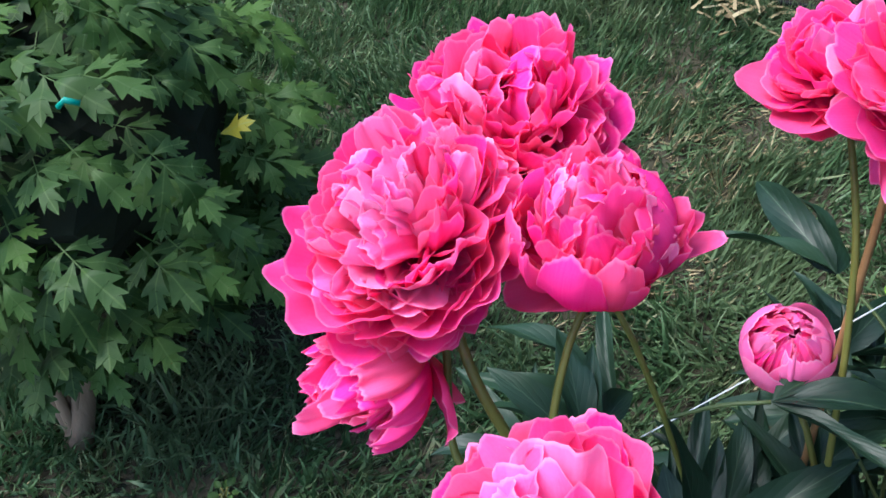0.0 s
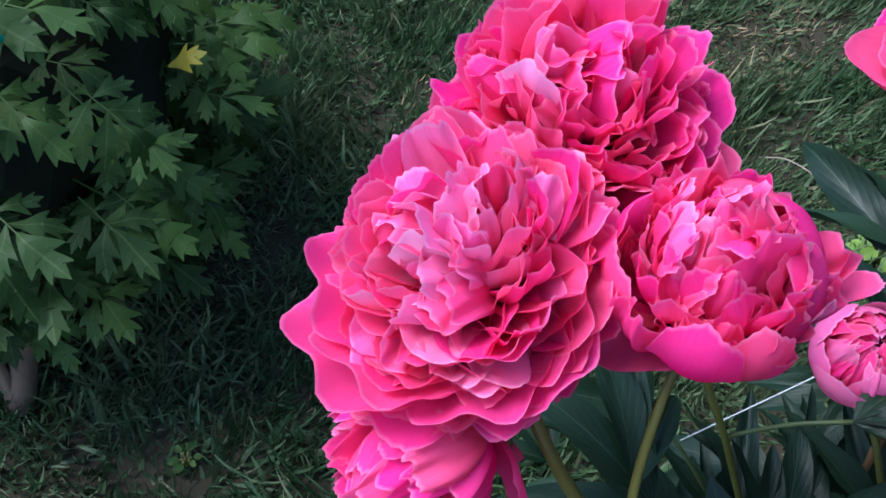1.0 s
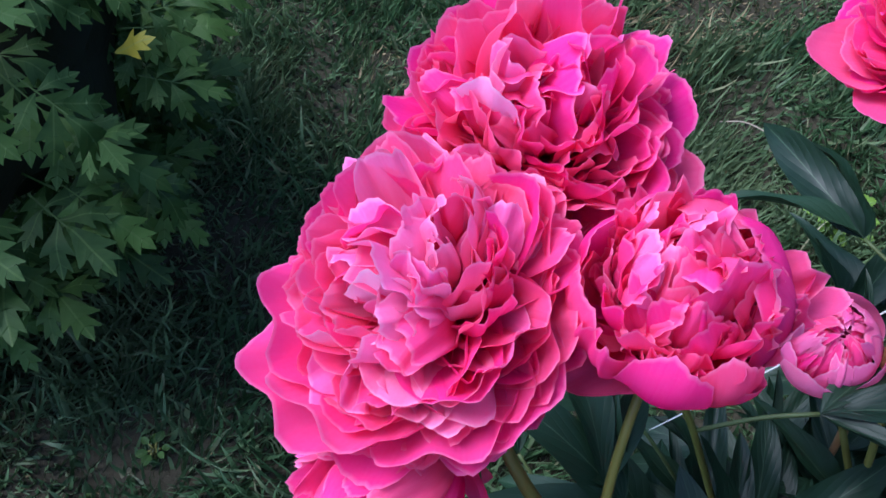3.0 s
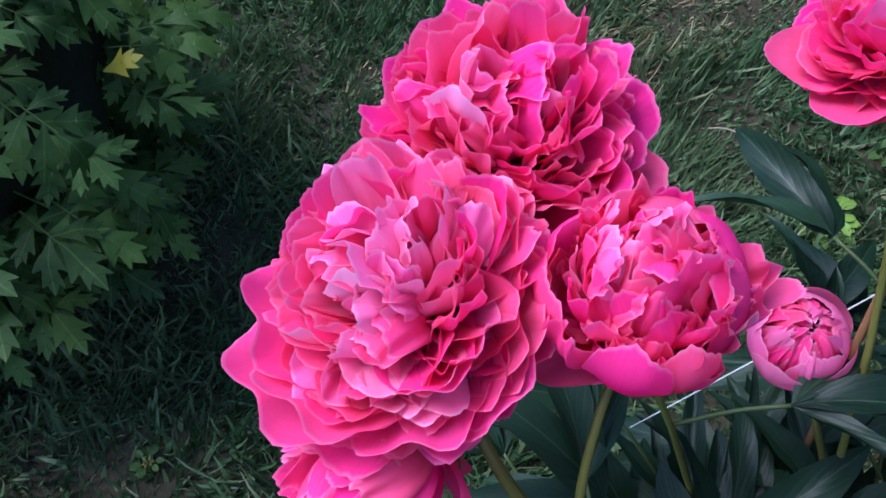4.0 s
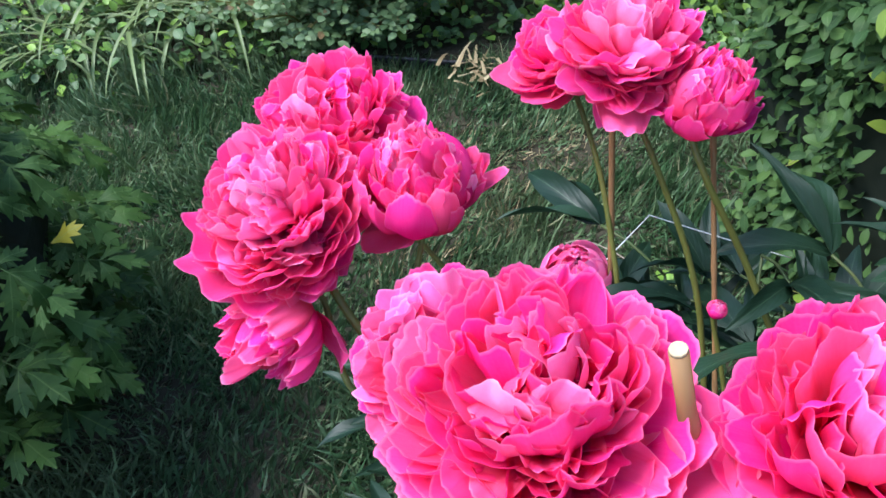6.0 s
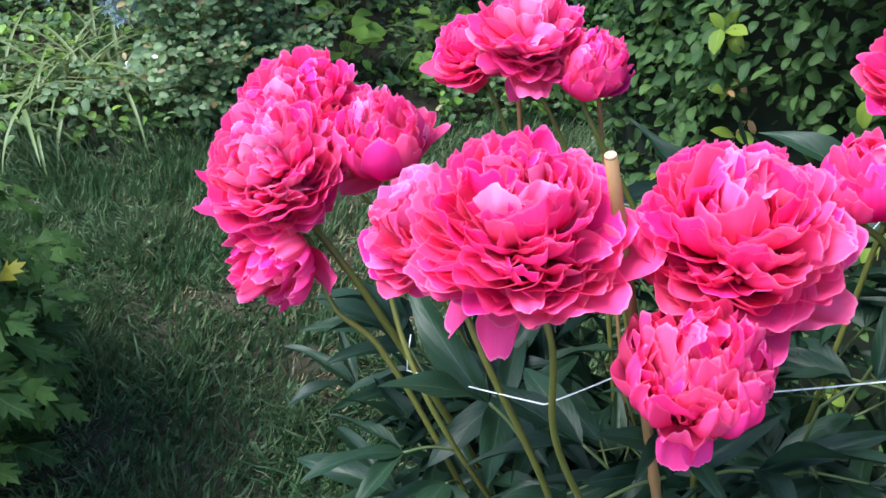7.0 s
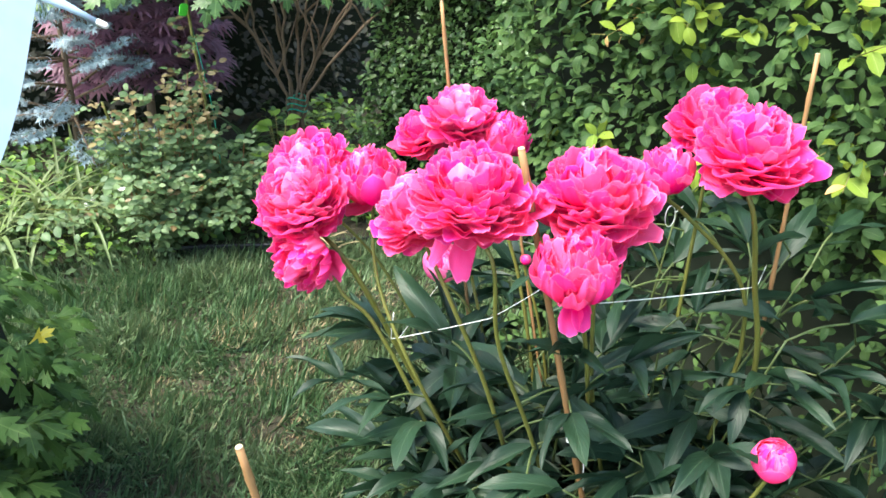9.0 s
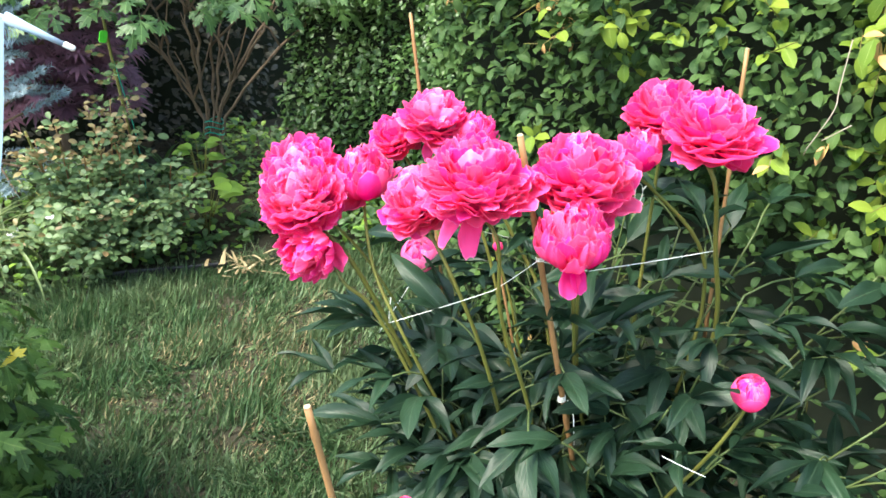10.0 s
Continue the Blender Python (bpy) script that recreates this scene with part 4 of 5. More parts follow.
def lobed_shrub(foot, label):
    """The woody low shrub with deeply lobed leaves in layers, one of them yellowed."""
    rnd = scatter(31)
    thing = empty("shrub", foot, label, "shrub")
    for k in range(7):
        bm = bmesh.new()
        a = k * 0.95
        tip = Vector(foot) + Vector((-0.04 + math.cos(a) * 0.14, math.sin(a) * 0.16 + 0.26, rnd.uniform(0.36, 0.52)))
        tube(bm, curve_pts([foot, Vector(foot).lerp(tip, 0.5) + Vector((0, 0, 0.06)), tip], 5), [0.024 - 0.0012 * i for i in range(11)] if k == 0 else [0.010 - 0.0006 * i for i in range(11)], 7)
        part("branch", bm, BARK, thing)
    mid, spread = Vector((-0.58, 1.12, 0.40)), Vector((0.37, 0.44, 0.30))
    yellow = Vector((-0.335, 1.070, 0.448))
    clear = [yellow + Vector((0.30, -0.75, 0.62)) * q for q in (0.04, 0.12, 0.20)]
    made = 0
    while made < 370:
        az, el = rnd.uniform(0, 6.283), rnd.uniform(-1.0, 1.4)
        out = Vector((math.cos(az) * math.cos(el), math.sin(az) * math.cos(el), math.sin(el)))
        f = rnd.uniform(0.66, 1.0)
        p = mid + Vector((out.x * spread.x, out.y * spread.y, out.z * spread.z)) * f
        d = (Vector((out.x, out.y, 0)) + Vector((0.15, 0, rnd.uniform(-0.6, 0.25))) + Vector((rnd.uniform(-.4, .4), rnd.uniform(-.4, .4), 0))).normalized()
        size = rnd.uniform(0.10, 0.165)
        if p.z < 0.07 or any((p - c).length < 0.068 for c in clear):
            continue
        made += 1
        piece("leaf", rnd.choice(SPRAYS), pose_along(p - d * size * 0.55, d, out * 0.35 + Vector((0, -0.15, 1)), size), thing)
    y = piece("yellow_leaf", LOBED_YELLOW, pose_along(yellow, (0.5, -0.1, 0.35), (0.2, -0.6, 1), 0.064), thing)
    y["label"] = "yellowed lobed leaf"
    # near-black lump inside the shrub, its colour painted as shade between the leaves
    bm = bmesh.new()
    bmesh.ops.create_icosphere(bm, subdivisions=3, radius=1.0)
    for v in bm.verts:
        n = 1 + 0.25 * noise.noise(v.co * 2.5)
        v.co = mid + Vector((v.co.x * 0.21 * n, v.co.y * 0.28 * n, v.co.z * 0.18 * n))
    part("inner_heart", bm, SHADE_FILL, thing)
    bm = bmesh.new()
    tube(bm, [(-0.46, 0.90, 0.62), (-0.45, 0.90, 0.63), (-0.435, 0.905, 0.622)], 0.004, 6)
    part("tie", bm, GREEN_TIE, thing, "teal plant tie")
    return thing


lobed_shrub((-0.60, 0.83, 0.0), "low shrub with deeply lobed green leaves and one yellow leaf")


def oval(name, mat, seed, width=0.6, droop=0.5, rows=5, cols=3, peak=0.5, sharp=1.6):
    return leaf_mesh(name, mat, seed, 1.0, width, rows, cols, 0.3, droop, 0.03, peak, sharp)


def shell_poses(rnd, count, place_at, size, jitter=0.6):
    """Leaves over a surface: place_at gives a place and the way out of it."""
    out = []
    for _ in range(count):
        p, n = place_at(rnd)
        side = Vector((rnd.uniform(-1, 1), rnd.uniform(-1, 1), rnd.uniform(-1.0, 0.5)))
        d = (n * 0.55 + side * 0.8).normalized()
        face = (n * 0.7 + Vector((0, 0, 0.8)) + Vector((rnd.uniform(-1, 1), rnd.uniform(-1, 1), rnd.uniform(-1, 1))) * jitter * 0.6).normalized()
        out.append(pose_along(p, d, face, rnd.uniform(*size)))
    return out


def hedge_shade_filler(name, a, b, depth, height, parent, lumps=0.10):
    """A near-black solid from a to b that stands for the shade inside a hedge."""
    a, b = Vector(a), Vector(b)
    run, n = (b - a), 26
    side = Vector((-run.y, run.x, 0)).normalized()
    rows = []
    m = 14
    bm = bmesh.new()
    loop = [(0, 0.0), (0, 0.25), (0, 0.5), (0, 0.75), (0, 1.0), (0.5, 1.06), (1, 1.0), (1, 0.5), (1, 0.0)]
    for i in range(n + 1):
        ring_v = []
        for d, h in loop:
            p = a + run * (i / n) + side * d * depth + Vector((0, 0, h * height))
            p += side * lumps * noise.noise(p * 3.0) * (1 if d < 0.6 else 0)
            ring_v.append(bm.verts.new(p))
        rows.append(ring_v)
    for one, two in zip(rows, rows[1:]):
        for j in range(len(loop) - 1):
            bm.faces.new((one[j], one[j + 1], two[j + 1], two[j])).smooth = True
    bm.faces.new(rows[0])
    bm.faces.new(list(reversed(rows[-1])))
    return part(name, bm, SHADE_FILL, parent)


def broad_hedge():
    """The tall broad-leaved hedge beside the peonies, with lime young shoots and a few rusty leaves."""
    rnd = scatter(51)
    a, b, height = Vector((0.98, 1.25, 0)), Vector((1.22, -0.9, 0)), 1.75
    thing = empty("hedge", (1.4, 0.2, 0), "tall broad-leaved hedge with lime-green young shoots and rusty leaf tips", "hedge")
    run = b - a
    side = Vector((-run.y, run.x, 0)).normalized()
    hedge_shade_filler("inner_heart", a, b, 0.7, height, thing, 0.16)
    dark = [oval("leaf", HEDGE_DARK, 70 + k, 0.42 + 0.05 * k, 0.3 + 0.3 * k, 6, 3) for k in range(4)]
    lime = [oval("leaf", HEDGE_LIME, 80 + k, 0.50 + 0.06 * k, 0.3 + 0.25 * k, 6, 5) for k in range(3)]
    rust = [oval("leaf", HEDGE_RUST, 90 + k, 0.42, 0.7) for k in range(2)]

    def at(r):
        f, h = r.random(), r.random()
        p = a + run * f + Vector((0, 0, 0.04 + h * height))
        bulge = 0.14 * noise.noise((p.y * 2.6, p.z * 2.6, 3.0)) + 0.08 * noise.noise((p.y * 6, p.z * 6, 8.0)) + 0.10 * (p.z - 0.5)
        return p - side * (0.03 + bulge + abs(r.gauss(0, 0.035))), -side

    def end(r):
        p = a + side * r.uniform(0, 0.6) + Vector((0, r.uniform(0, 0.12), 0.04 + r.random() * height))
        return p, Vector((0, 1, 0))
    # leaves thinned low down, which bares the near-black shade fill
    joined("leaves", dark, [m for m in shell_poses(rnd, 19000, at, (0.020, 0.044), 1.1) if rnd.random() < (0.16 if m.translation.z < 0.62 and m.translation.y < 0.9 else 1.0)], thing)
    joined("leaves", dark, shell_poses(rnd, 3000, end, (0.02, 0.04)), thing)
    # young shoots that stand out of the face, each with bright leaves along a thin twig
    singles, twigs = [], bmesh.new()
    for k in range(560):
        p, n = at(rnd)
        if p.z < 0.95 and rnd.random() < 0.88:
            continue
        d = (n * 0.8 + Vector((rnd.uniform(-0.7, 0.7), rnd.uniform(-0.7, 0.7), rnd.uniform(-0.5, 0.9)))).normalized()
        ln = rnd.uniform(0.05, 0.13)
        for q in range(rnd.randint(3, 6)):
            s = q / 5
            sd = d.orthogonal().normalized()
            sd = Matrix.Rotation(q * 2.4, 3, d) @ sd
            rusty = noise.noise(p * 3.4) > 0.10 and rnd.random() < 0.7
            me = rnd.choice(rust if rusty else lime)
            singles.append((me, pose_along(p + d * ln * s, (d * 0.5 + sd).normalized(), Vector((0, 0, 1)) + n * 0.6, rnd.uniform(0.030, 0.050) * (0.7 if rusty else 1))))
        tube(twigs, [p - d * 0.03, p + d * ln], [0.0016, 0.0008], 5)
    # long young shoots with large yellowish leaves on the sunny end
    for k in range(430):
        p, n = at(rnd)
        if p.y > 0.45 or p.z < 0.72 or k % 4 and p.y > 0.1:
            continue
        d = (n * 0.7 + Vector((0, rnd.uniform(-0.5, 0.5), rnd.uniform(-0.9, 0.6)))).normalized()
        ln = rnd.uniform(0.08, 0.16)
        tube(twigs, [p - d * 0.03, p + d * ln], [0.0018, 0.0008], 5)
        for q in range(rnd.randint(4, 6)):
            sd = Matrix.Rotation(q * 2.4, 3, d) @ d.orthogonal().normalized()
            me = rnd.choice(rust) if q > 3 and rnd.random() < 0.5 else rnd.choice(lime)
            singles.append((me, pose_along(p + d * ln * q / 5, (d * 0.6 + sd * 0.8 - Vector((0, 0, 0.3))).normalized(), Vector((0, 0, 1)) + n * 0.8, rnd.uniform(0.034, 0.054))))
    tagged(part("twigs", twigs, STEM, thing), kind="stuff")
    rnd.shuffle(singles)
    for me, m in singles[:220]:
        piece("leaf", me, m, thing)
    kinds = lime + rust
    joined("leaves", kinds, [m for _, m in singles[220:]], thing, [kinds.index(me) for me, _ in singles[220:]])
    bm = bmesh.new()
    for way in ([(0.83, 0.11, 0.895), (0.815, 0.095, 0.915), (0.835, 0.068, 0.985), (0.845, 0.072, 1.01), (0.868, 0.075, 1.093)], [(0.82, 0.075, 0.93), (0.855, 0.045, 0.957)]):
        tube(bm, curve_pts(way, 5), 0.0011, 5)
    part("dry_twig", bm, TWIG, thing, "bare grey twig")
    return thing


broad_hedge()


def box_hedge():
    rnd = scatter(61)
    a, b, height = Vector((1.28, 2.78, 0.05)), Vector((1.98, 1.45, 0.05)), 1.9
    thing = empty("hedge", (1.7, 2.6, 0.05), "dense small-leaved dark green hedge at the back of the bed", "hedge")
    run = b - a
    side = Vector((run.y, -run.x, 0)).normalized()
    hedge_shade_filler("inner_heart", a, b, 0.6, height, thing, 0.12)
    small = [oval("leaf", BOX_LEAF, 110 + k, 0.55, 0.5, 4, 3) for k in range(3)]

    def at(r):
        f, h = r.random(), r.random()
        p = a + run * f + Vector((0, 0, h * height))
        bulge = 0.16 * noise.noise((p.x * 2.6, p.y * 2.6, p.z * 2.6)) + 0.07 * noise.noise((p.x * 7, p.y * 7, p.z * 7))
        return p + side * (0.04 + bulge + abs(r.gauss(0, 0.05))), side
    joined("leaves", small, shell_poses(rnd, 22000, at, (0.018, 0.036)), thing)
    return thing


box_hedge()


def back_shrubs():
    """Shrubs that close the garden behind the bed, deep shade put into their leaf colour."""
    rnd = scatter(63)
    thing = empty("hedge", (0.0, 4.0, 0.1), "shrubs behind the planting bed, leaves coloured dark to stand for shade", "hedge")
    hedge_shade_filler("inner_heart", (2.4, 3.75, 0.05), (-3.2, 3.75, 0.05), -0.8, 2.0, thing, 0.1)
    small = [oval("leaf", SHADE_PAINTED_LEAF, 120 + k, 0.5, 0.5, 4, 3) for k in range(3)]

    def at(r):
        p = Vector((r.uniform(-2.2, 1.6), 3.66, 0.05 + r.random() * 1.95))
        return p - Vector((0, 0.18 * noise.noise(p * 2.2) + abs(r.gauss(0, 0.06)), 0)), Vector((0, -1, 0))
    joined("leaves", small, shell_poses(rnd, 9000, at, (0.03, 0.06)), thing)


back_shrubs()


def many_stemmed_tree(foot):
    """A small tree with a fan of bare stems, tied low with green twine, and lobed leaves above."""
    rnd = scatter(71)
    foot = Vector(foot)
    thing = empty("tree", foot, "small many-stemmed tree with bare brown stems and lobed leaves", "tree")
    tips = []
    for k in range(11):
        f = k / 10 - 0.5
        low = foot + Vector((f * 0.04, rnd.uniform(-0.03, 0.03), 0))
        tip = foot + Vector((f * 0.95 + rnd.uniform(-0.06, 0.06), f * -0.45 + rnd.uniform(-0.2, 0.12), rnd.uniform(0.85, 1.0)))
        m1 = low + Vector((f * 0.035, rnd.uniform(-0.02, 0.02), 0.22))
        m2 = m1.lerp(tip, 0.35) + Vector((rnd.uniform(-0.05, 0.05), rnd.uniform(-0.05, 0.05), 0))
        m3 = m1.lerp(tip, 0.7) + Vector((rnd.uniform(-0.05, 0.05), rnd.uniform(-0.05, 0.05), 0))
        pts = [p + Vector((0.007 * math.sin(i * 1.9 + k), 0.007 * math.cos(i * 2.3 + k), 0)) for i, p in enumerate(curve_pts([low, m1, m2, m3, tip], 6))]
        bm = bmesh.new()
        r0 = rnd.uniform(0.0048, 0.0085)
        tube(bm, pts, [r0 * (1 - 0.55 * i / (len(pts) - 1)) * (1 + 0.20 * math.sin(i * 2.6 + k)) for i in range(len(pts))], 7)
        part("stem", bm, BARK, thing)
        tips.append(tip)
        for q in range(3):
            bm = bmesh.new()
            p = pts[rnd.randint(9, 22)]
            tip2 = p + Vector((rnd.uniform(-0.16, 0.16), rnd.uniform(-0.16, 0.12), rnd.uniform(0.12, 0.25)))
            tube(bm, [p, p.lerp(tip2, 0.5) + Vector((0.01, 0, 0.01)), tip2], [0.006, 0.004, 0.002], 5)
            part("twig", bm, BARK, thing)
    bm = bmesh.new()
    for h in (0.20, 0.225, 0.25):
        tube(bm, [foot + Vector((0.042 * math.cos(q), 0.036 * math.sin(q), h + 0.01 * math.sin(q * 2))) for q in np.linspace(0, 6.283, 18)], 0.003, 5)
    part("tie", bm, GREEN_TIE, thing, "green twine wound round the stems")
    leaves = [lobed_spray("leaf", 140 + k, [TREE_LEAF]) for k in range(4)]
    poses = []
    for k in range(240):
        az = rnd.uniform(0, 6.283)
        r = math.sqrt(rnd.random())
        p = foot + Vector((-0.30 + math.cos(az) * r * 0.70, -0.36 + math.sin(az) * r * 0.40, 0.93 + rnd.uniform(-0.08, 0.45) - 0.06 * r))
        d = Vector((math.cos(az), math.sin(az), rnd.uniform(-0.7, 0.2))).normalized()
        poses.append(pose_along(p, d, (rnd.uniform(-.3, .3), -0.4, 1), rnd.uniform(0.12, 0.19)))
    for m in poses[:200]:
        piece("leaf", rnd.choice(leaves), m, thing)
    joined("leaves", leaves, poses[200:], thing)
    return thing


many_stemmed_tree((0.96, 2.98, 0.10))


def palmate(name, mat, seed):
    """A finely cut maple leaf: seven narrow fingers."""
    verts, faces, uvs = [], [], []
    for k in range(7):
        a = (k - 3) * 0.48
        ln = 1.0 - 0.11 * abs(k - 3)
        d, s = Vector((math.sin(a), math.cos(a), 0)), Vector((math.cos(a), -math.sin(a), 0))
        n = len(verts)
        for f, w, z in ((0.0, 0.02, 0), (0.45, 0.085, 0.03), (0.75, 0.05, -0.02), (1.0, 0.004, -0.12)):
            verts += [tuple(d * f * ln - s * w + Vector((0, 0, z))), tuple(d * f * ln + s * w + Vector((0, 0, z)))]
            uvs += [(0.3, f), (0.7, f)]
        faces += [(n + 2 * q, n + 2 * q + 1, n + 2 * q + 3, n + 2 * q + 2) for q in range(3)]
    return mesh_of(name, verts, faces, uvs, [mat])


def purple_maple(foot):
    rnd = scatter(81)
    foot = Vector(foot)
    thing = empty("maple", foot, "purple-leaved maple with finely cut leaves", "tree")
    kinds = [palmate("leaf", MAPLE_LEAF, k) for k in range(2)]
    bm = bmesh.new()
    tube(bm, curve_pts([foot, foot + Vector((0.02, 0, 0.3)), foot + Vector((-0.03, 0.02, 0.8)), foot + Vector((0, 0, 1.3))], 6), [0.022 - 0.0008 * k for k in range(19)], 8)
    part("trunk", bm, BARK, thing)
    poses = []
    for k in range(9):
        az = k * 0.72
        start = foot + Vector((0, 0, 0.45 + 0.08 * k))
        tip = start + Vector((math.cos(az) * 0.42, math.sin(az) * 0.35, 0.12))
        bm = bmesh.new()
        tube(bm, curve_pts([start, start.lerp(tip, 0.5) + Vector((0, 0, 0.05)), tip], 4), 0.006, 5)
        part("limb", bm, BARK, thing)
    for k in range(900):
        az, r = rnd.uniform(0, 6.283), math.sqrt(rnd.random())
        p = foot + Vector((math.cos(az) * r * 0.36, math.sin(az) * r * 0.30, 0.34 + rnd.random() * 1.0))
        d = Vector((math.cos(az), math.sin(az) - 0.3, rnd.uniform(-0.9, 0.0))).normalized()
        poses.append(pose_along(p, d, (0, -0.4, 1), rnd.uniform(0.06, 0.10)))
    for m in poses[:120]:
        piece("leaf", rnd.choice(kinds), m, thing)
    joined("leaves", kinds, poses[120:], thing)


purple_maple((0.38, 3.22, 0.10))


def blue_spruce(foot):
    """Blue-needled branches in whorls; every needle is real."""
    rnd = scatter(91)
    foot = Vector(foot)
    thing = empty("spruce", foot, "young blue spruce with silvery blue needles", "tree")
    bm = bmesh.new()
    tube(bm, [foot, foot + Vector((0, 0, 0.6)), foot + Vector((0, 0, 1.5))], [0.016, 0.011, 0.005], 8)
    part("trunk", bm, BARK, thing)
    needle = [blade("needle", NEEDLE, k, 0.15, 0.2) for k in range(2)]
    for w in range(9):
        h = 0.30 + 0.12 * w
        reach = 0.34 - 0.026 * w
        for k in range(8):
            az = k * 0.785 + w * 0.4
            if math.sin(az) > 0.75:
                continue
            d = Vector((math.cos(az), math.sin(az), rnd.uniform(-0.3, 0.45)))
            root = foot + Vector((0, 0, h + rnd.uniform(-0.05, 0.05)))
            tip = root + d * reach
            bm = bmesh.new()
            tube(bm, [root, tip], [0.006, 0.003], 5)
            limb = part("branch", bm, BARK, thing)
            poses = []
            twigs = [(root.lerp(tip, 0.12), tip)]
            for q in (0.45, 0.6, 0.75, 0.88):
                for s in (-1, 1):
                    o = root.lerp(tip, q)
                    twigs.append((o, o + (d * 0.7 + Vector((-d.y, d.x, 0)) * s * 0.7).normalized() * 0.10 * (1.4 - q)))
            for one, two in twigs:
                ax = (two - one).normalized()
                for n in range(44):
                    o = one.lerp(two, n / 43)
                    sd = Matrix.Rotation(rnd.uniform(0, 6.28), 3, ax) @ ax.orthogonal().normalized()
                    poses.append(pose_along(o, (ax * 0.6 + sd).normalized(), ax, rnd.uniform(0.018, 0.028)))
            joined("needles", needle, poses, limb)
    return thing


blue_spruce((0.06, 2.98, 0.08))


def rose_bush():
    """A low rose bush with grey-green leaflets, one tall cane with a green tag, and bronze young tips."""
    rnd = scatter(101)
    foot = Vector((0.27, 2.46, lie(0.27, 2.46)))
    thing = empty("rose_bush", foot, "low rose bush with grey-green leaves and a tall tagged cane", "rose bush")
    green = [oval("leaflet", ROSE_LEAF, 130 + k, 0.60, 0.5, 6, 3) for k in range(3)]
    bronze = [oval("leaflet", ROSE_BRONZE, 136 + k, 0.55, 0.4, 5, 3) for k in range(2)]
    spots = []
    for k in range(44):
        az = rnd.uniform(0, 6.283)
        r = rnd.uniform(0.08, 0.44)
        tip = foot + Vector((math.cos(az) * r * 1.05, math.sin(az) * r * 0.62, rnd.uniform(0.16, 0.44) * (1.15 - r)))
        pts = curve_pts([foot + Vector((rnd.uniform(-0.05, 0.05), rnd.uniform(-0.04, 0.04), -0.01)), foot.lerp(tip, 0.5) + Vector((0, 0, 0.05)), tip], 5)
        bm = bmesh.new()
        tube(bm, pts, [0.0042 - 0.0025 * i / len(pts) for i in range(len(pts))], 5)
        part("cane", bm, STEM, thing)
        spots += [(p, rnd.uniform(0.026, 0.040)) for p in pts[2:]]
    for way in ([(0.16, 2.44, 0.05), (0.13, 2.45, 0.3), (0.11, 2.46, 0.53)], [(0.30, 2.42, 0.05), (0.31, 2.41, 0.3), (0.30, 2.42, 0.56)], [(0.24, 2.45, 0.05), (0.2, 2.44, 0.3), (0.18, 2.45, 0.58)], [(0.38, 2.46, 0.05), (0.40, 2.46, 0.28), (0.37, 2.48, 0.50)], [(0.42, 2.44, 0.05), (0.44, 2.46, 0.3), (0.42, 2.47, 0.58)], [(0.33, 2.48, 0.05), (0.36, 2.50, 0.34), (0.39, 2.5, 0.62)], [(0.2, 2.42, 0.05), (0.24, 2.42, 0.28), (0.25, 2.41, 0.5)], [(0.36, 2.40, 0.05), (0.34, 2.39, 0.26), (0.36, 2.38, 0.46)], [(0.5, 2.42, 0.05), (0.52, 2.42, 0.2), (0.54, 2.4, 0.38)]):
        pts = curve_pts(way, 6)
        bm = bmesh.new()
        tube(bm, pts, [0.004 - 0.002 * i / len(pts) for i in range(len(pts))], 5)
        part("cane", bm, STEM_RED, thing)
        spots += [(p, rnd.uniform(0.026, 0.034)) for p in pts[3:]]
    tall = [(0.455, 2.46, 0.05), (0.455, 2.52, 0.4), (0.44, 2.58, 0.75), (0.425, 2.62, 1.15)]
    short = [(0.18, 2.44, 0.05), (0.14, 2.46, 0.32), (0.09, 2.48, 0.56)]
    for way, r in ((tall, 0.0058), (short, 0.0042)):
        pts = curve_pts(way, 8)
        bm = bmesh.new()
        tube(bm, pts, r, 7)
        part("cane", bm, STEM, thing, "tall upright cane")
        spots += [(p, rnd.uniform(0.032, 0.044)) for p in pts[5:]]
    singles = []
    for p, size in spots:
        for rep in range(3 if size < 0.034 else 1):
            az = rnd.uniform(0, 6.283)
            d = Vector((math.cos(az), math.sin(az) - 0.2, rnd.uniform(-0.6, 0.8))).normalized()
            sd = d.cross(Vector((0, 0, 1))).normalized()
            high = p.z > 0.42
            for at, off in ((1.0, 0), (0.72, 1), (0.72, -1), (0.38, 1), (0.38, -1)):
                me = rnd.choice(bronze if (high and rnd.random() < 0.45) or rnd.random() < 0.05 else green)
                o = p + d * at * size * 2.2
                singles.append((me, pose_along(o, (d * 0.5 + sd * off).normalized(), (rnd.uniform(-.8, .5), rnd.uniform(-1.5, .1), 0.8), size * rnd.uniform(0.65, 1.1))))
    rnd.shuffle(singles)
    for me, m in singles[:150]:
        piece("leaflet", me, m, thing)
    kinds = green + bronze
    joined("leaves", kinds, [m for _, m in singles[150:]], thing, [kinds.index(me) for me, _ in singles[150:]])
    bm = bmesh.new()
    bmesh.ops.create_cube(bm, size=1.0, matrix=pose(0.415, 2.56, 0.825, 8, 10, 20) @ Matrix.Diagonal((0.032, 0.004, 0.042, 1)))
    bmesh.ops.bevel(bm, geom=bm.edges[:], offset=0.004, segments=2, affect="EDGES")
    part("tag", bm, TAG, thing, "bright green plastic tag")
    bm = bmesh.new()
    tube(bm, curve_pts([(0.475, 2.50, 0.18), (0.48, 2.55, 0.45), (0.445, 2.60, 0.78)], 6), 0.0022, 5)
    part("tie", bm, GREEN_TIE, thing, "thin green cord")
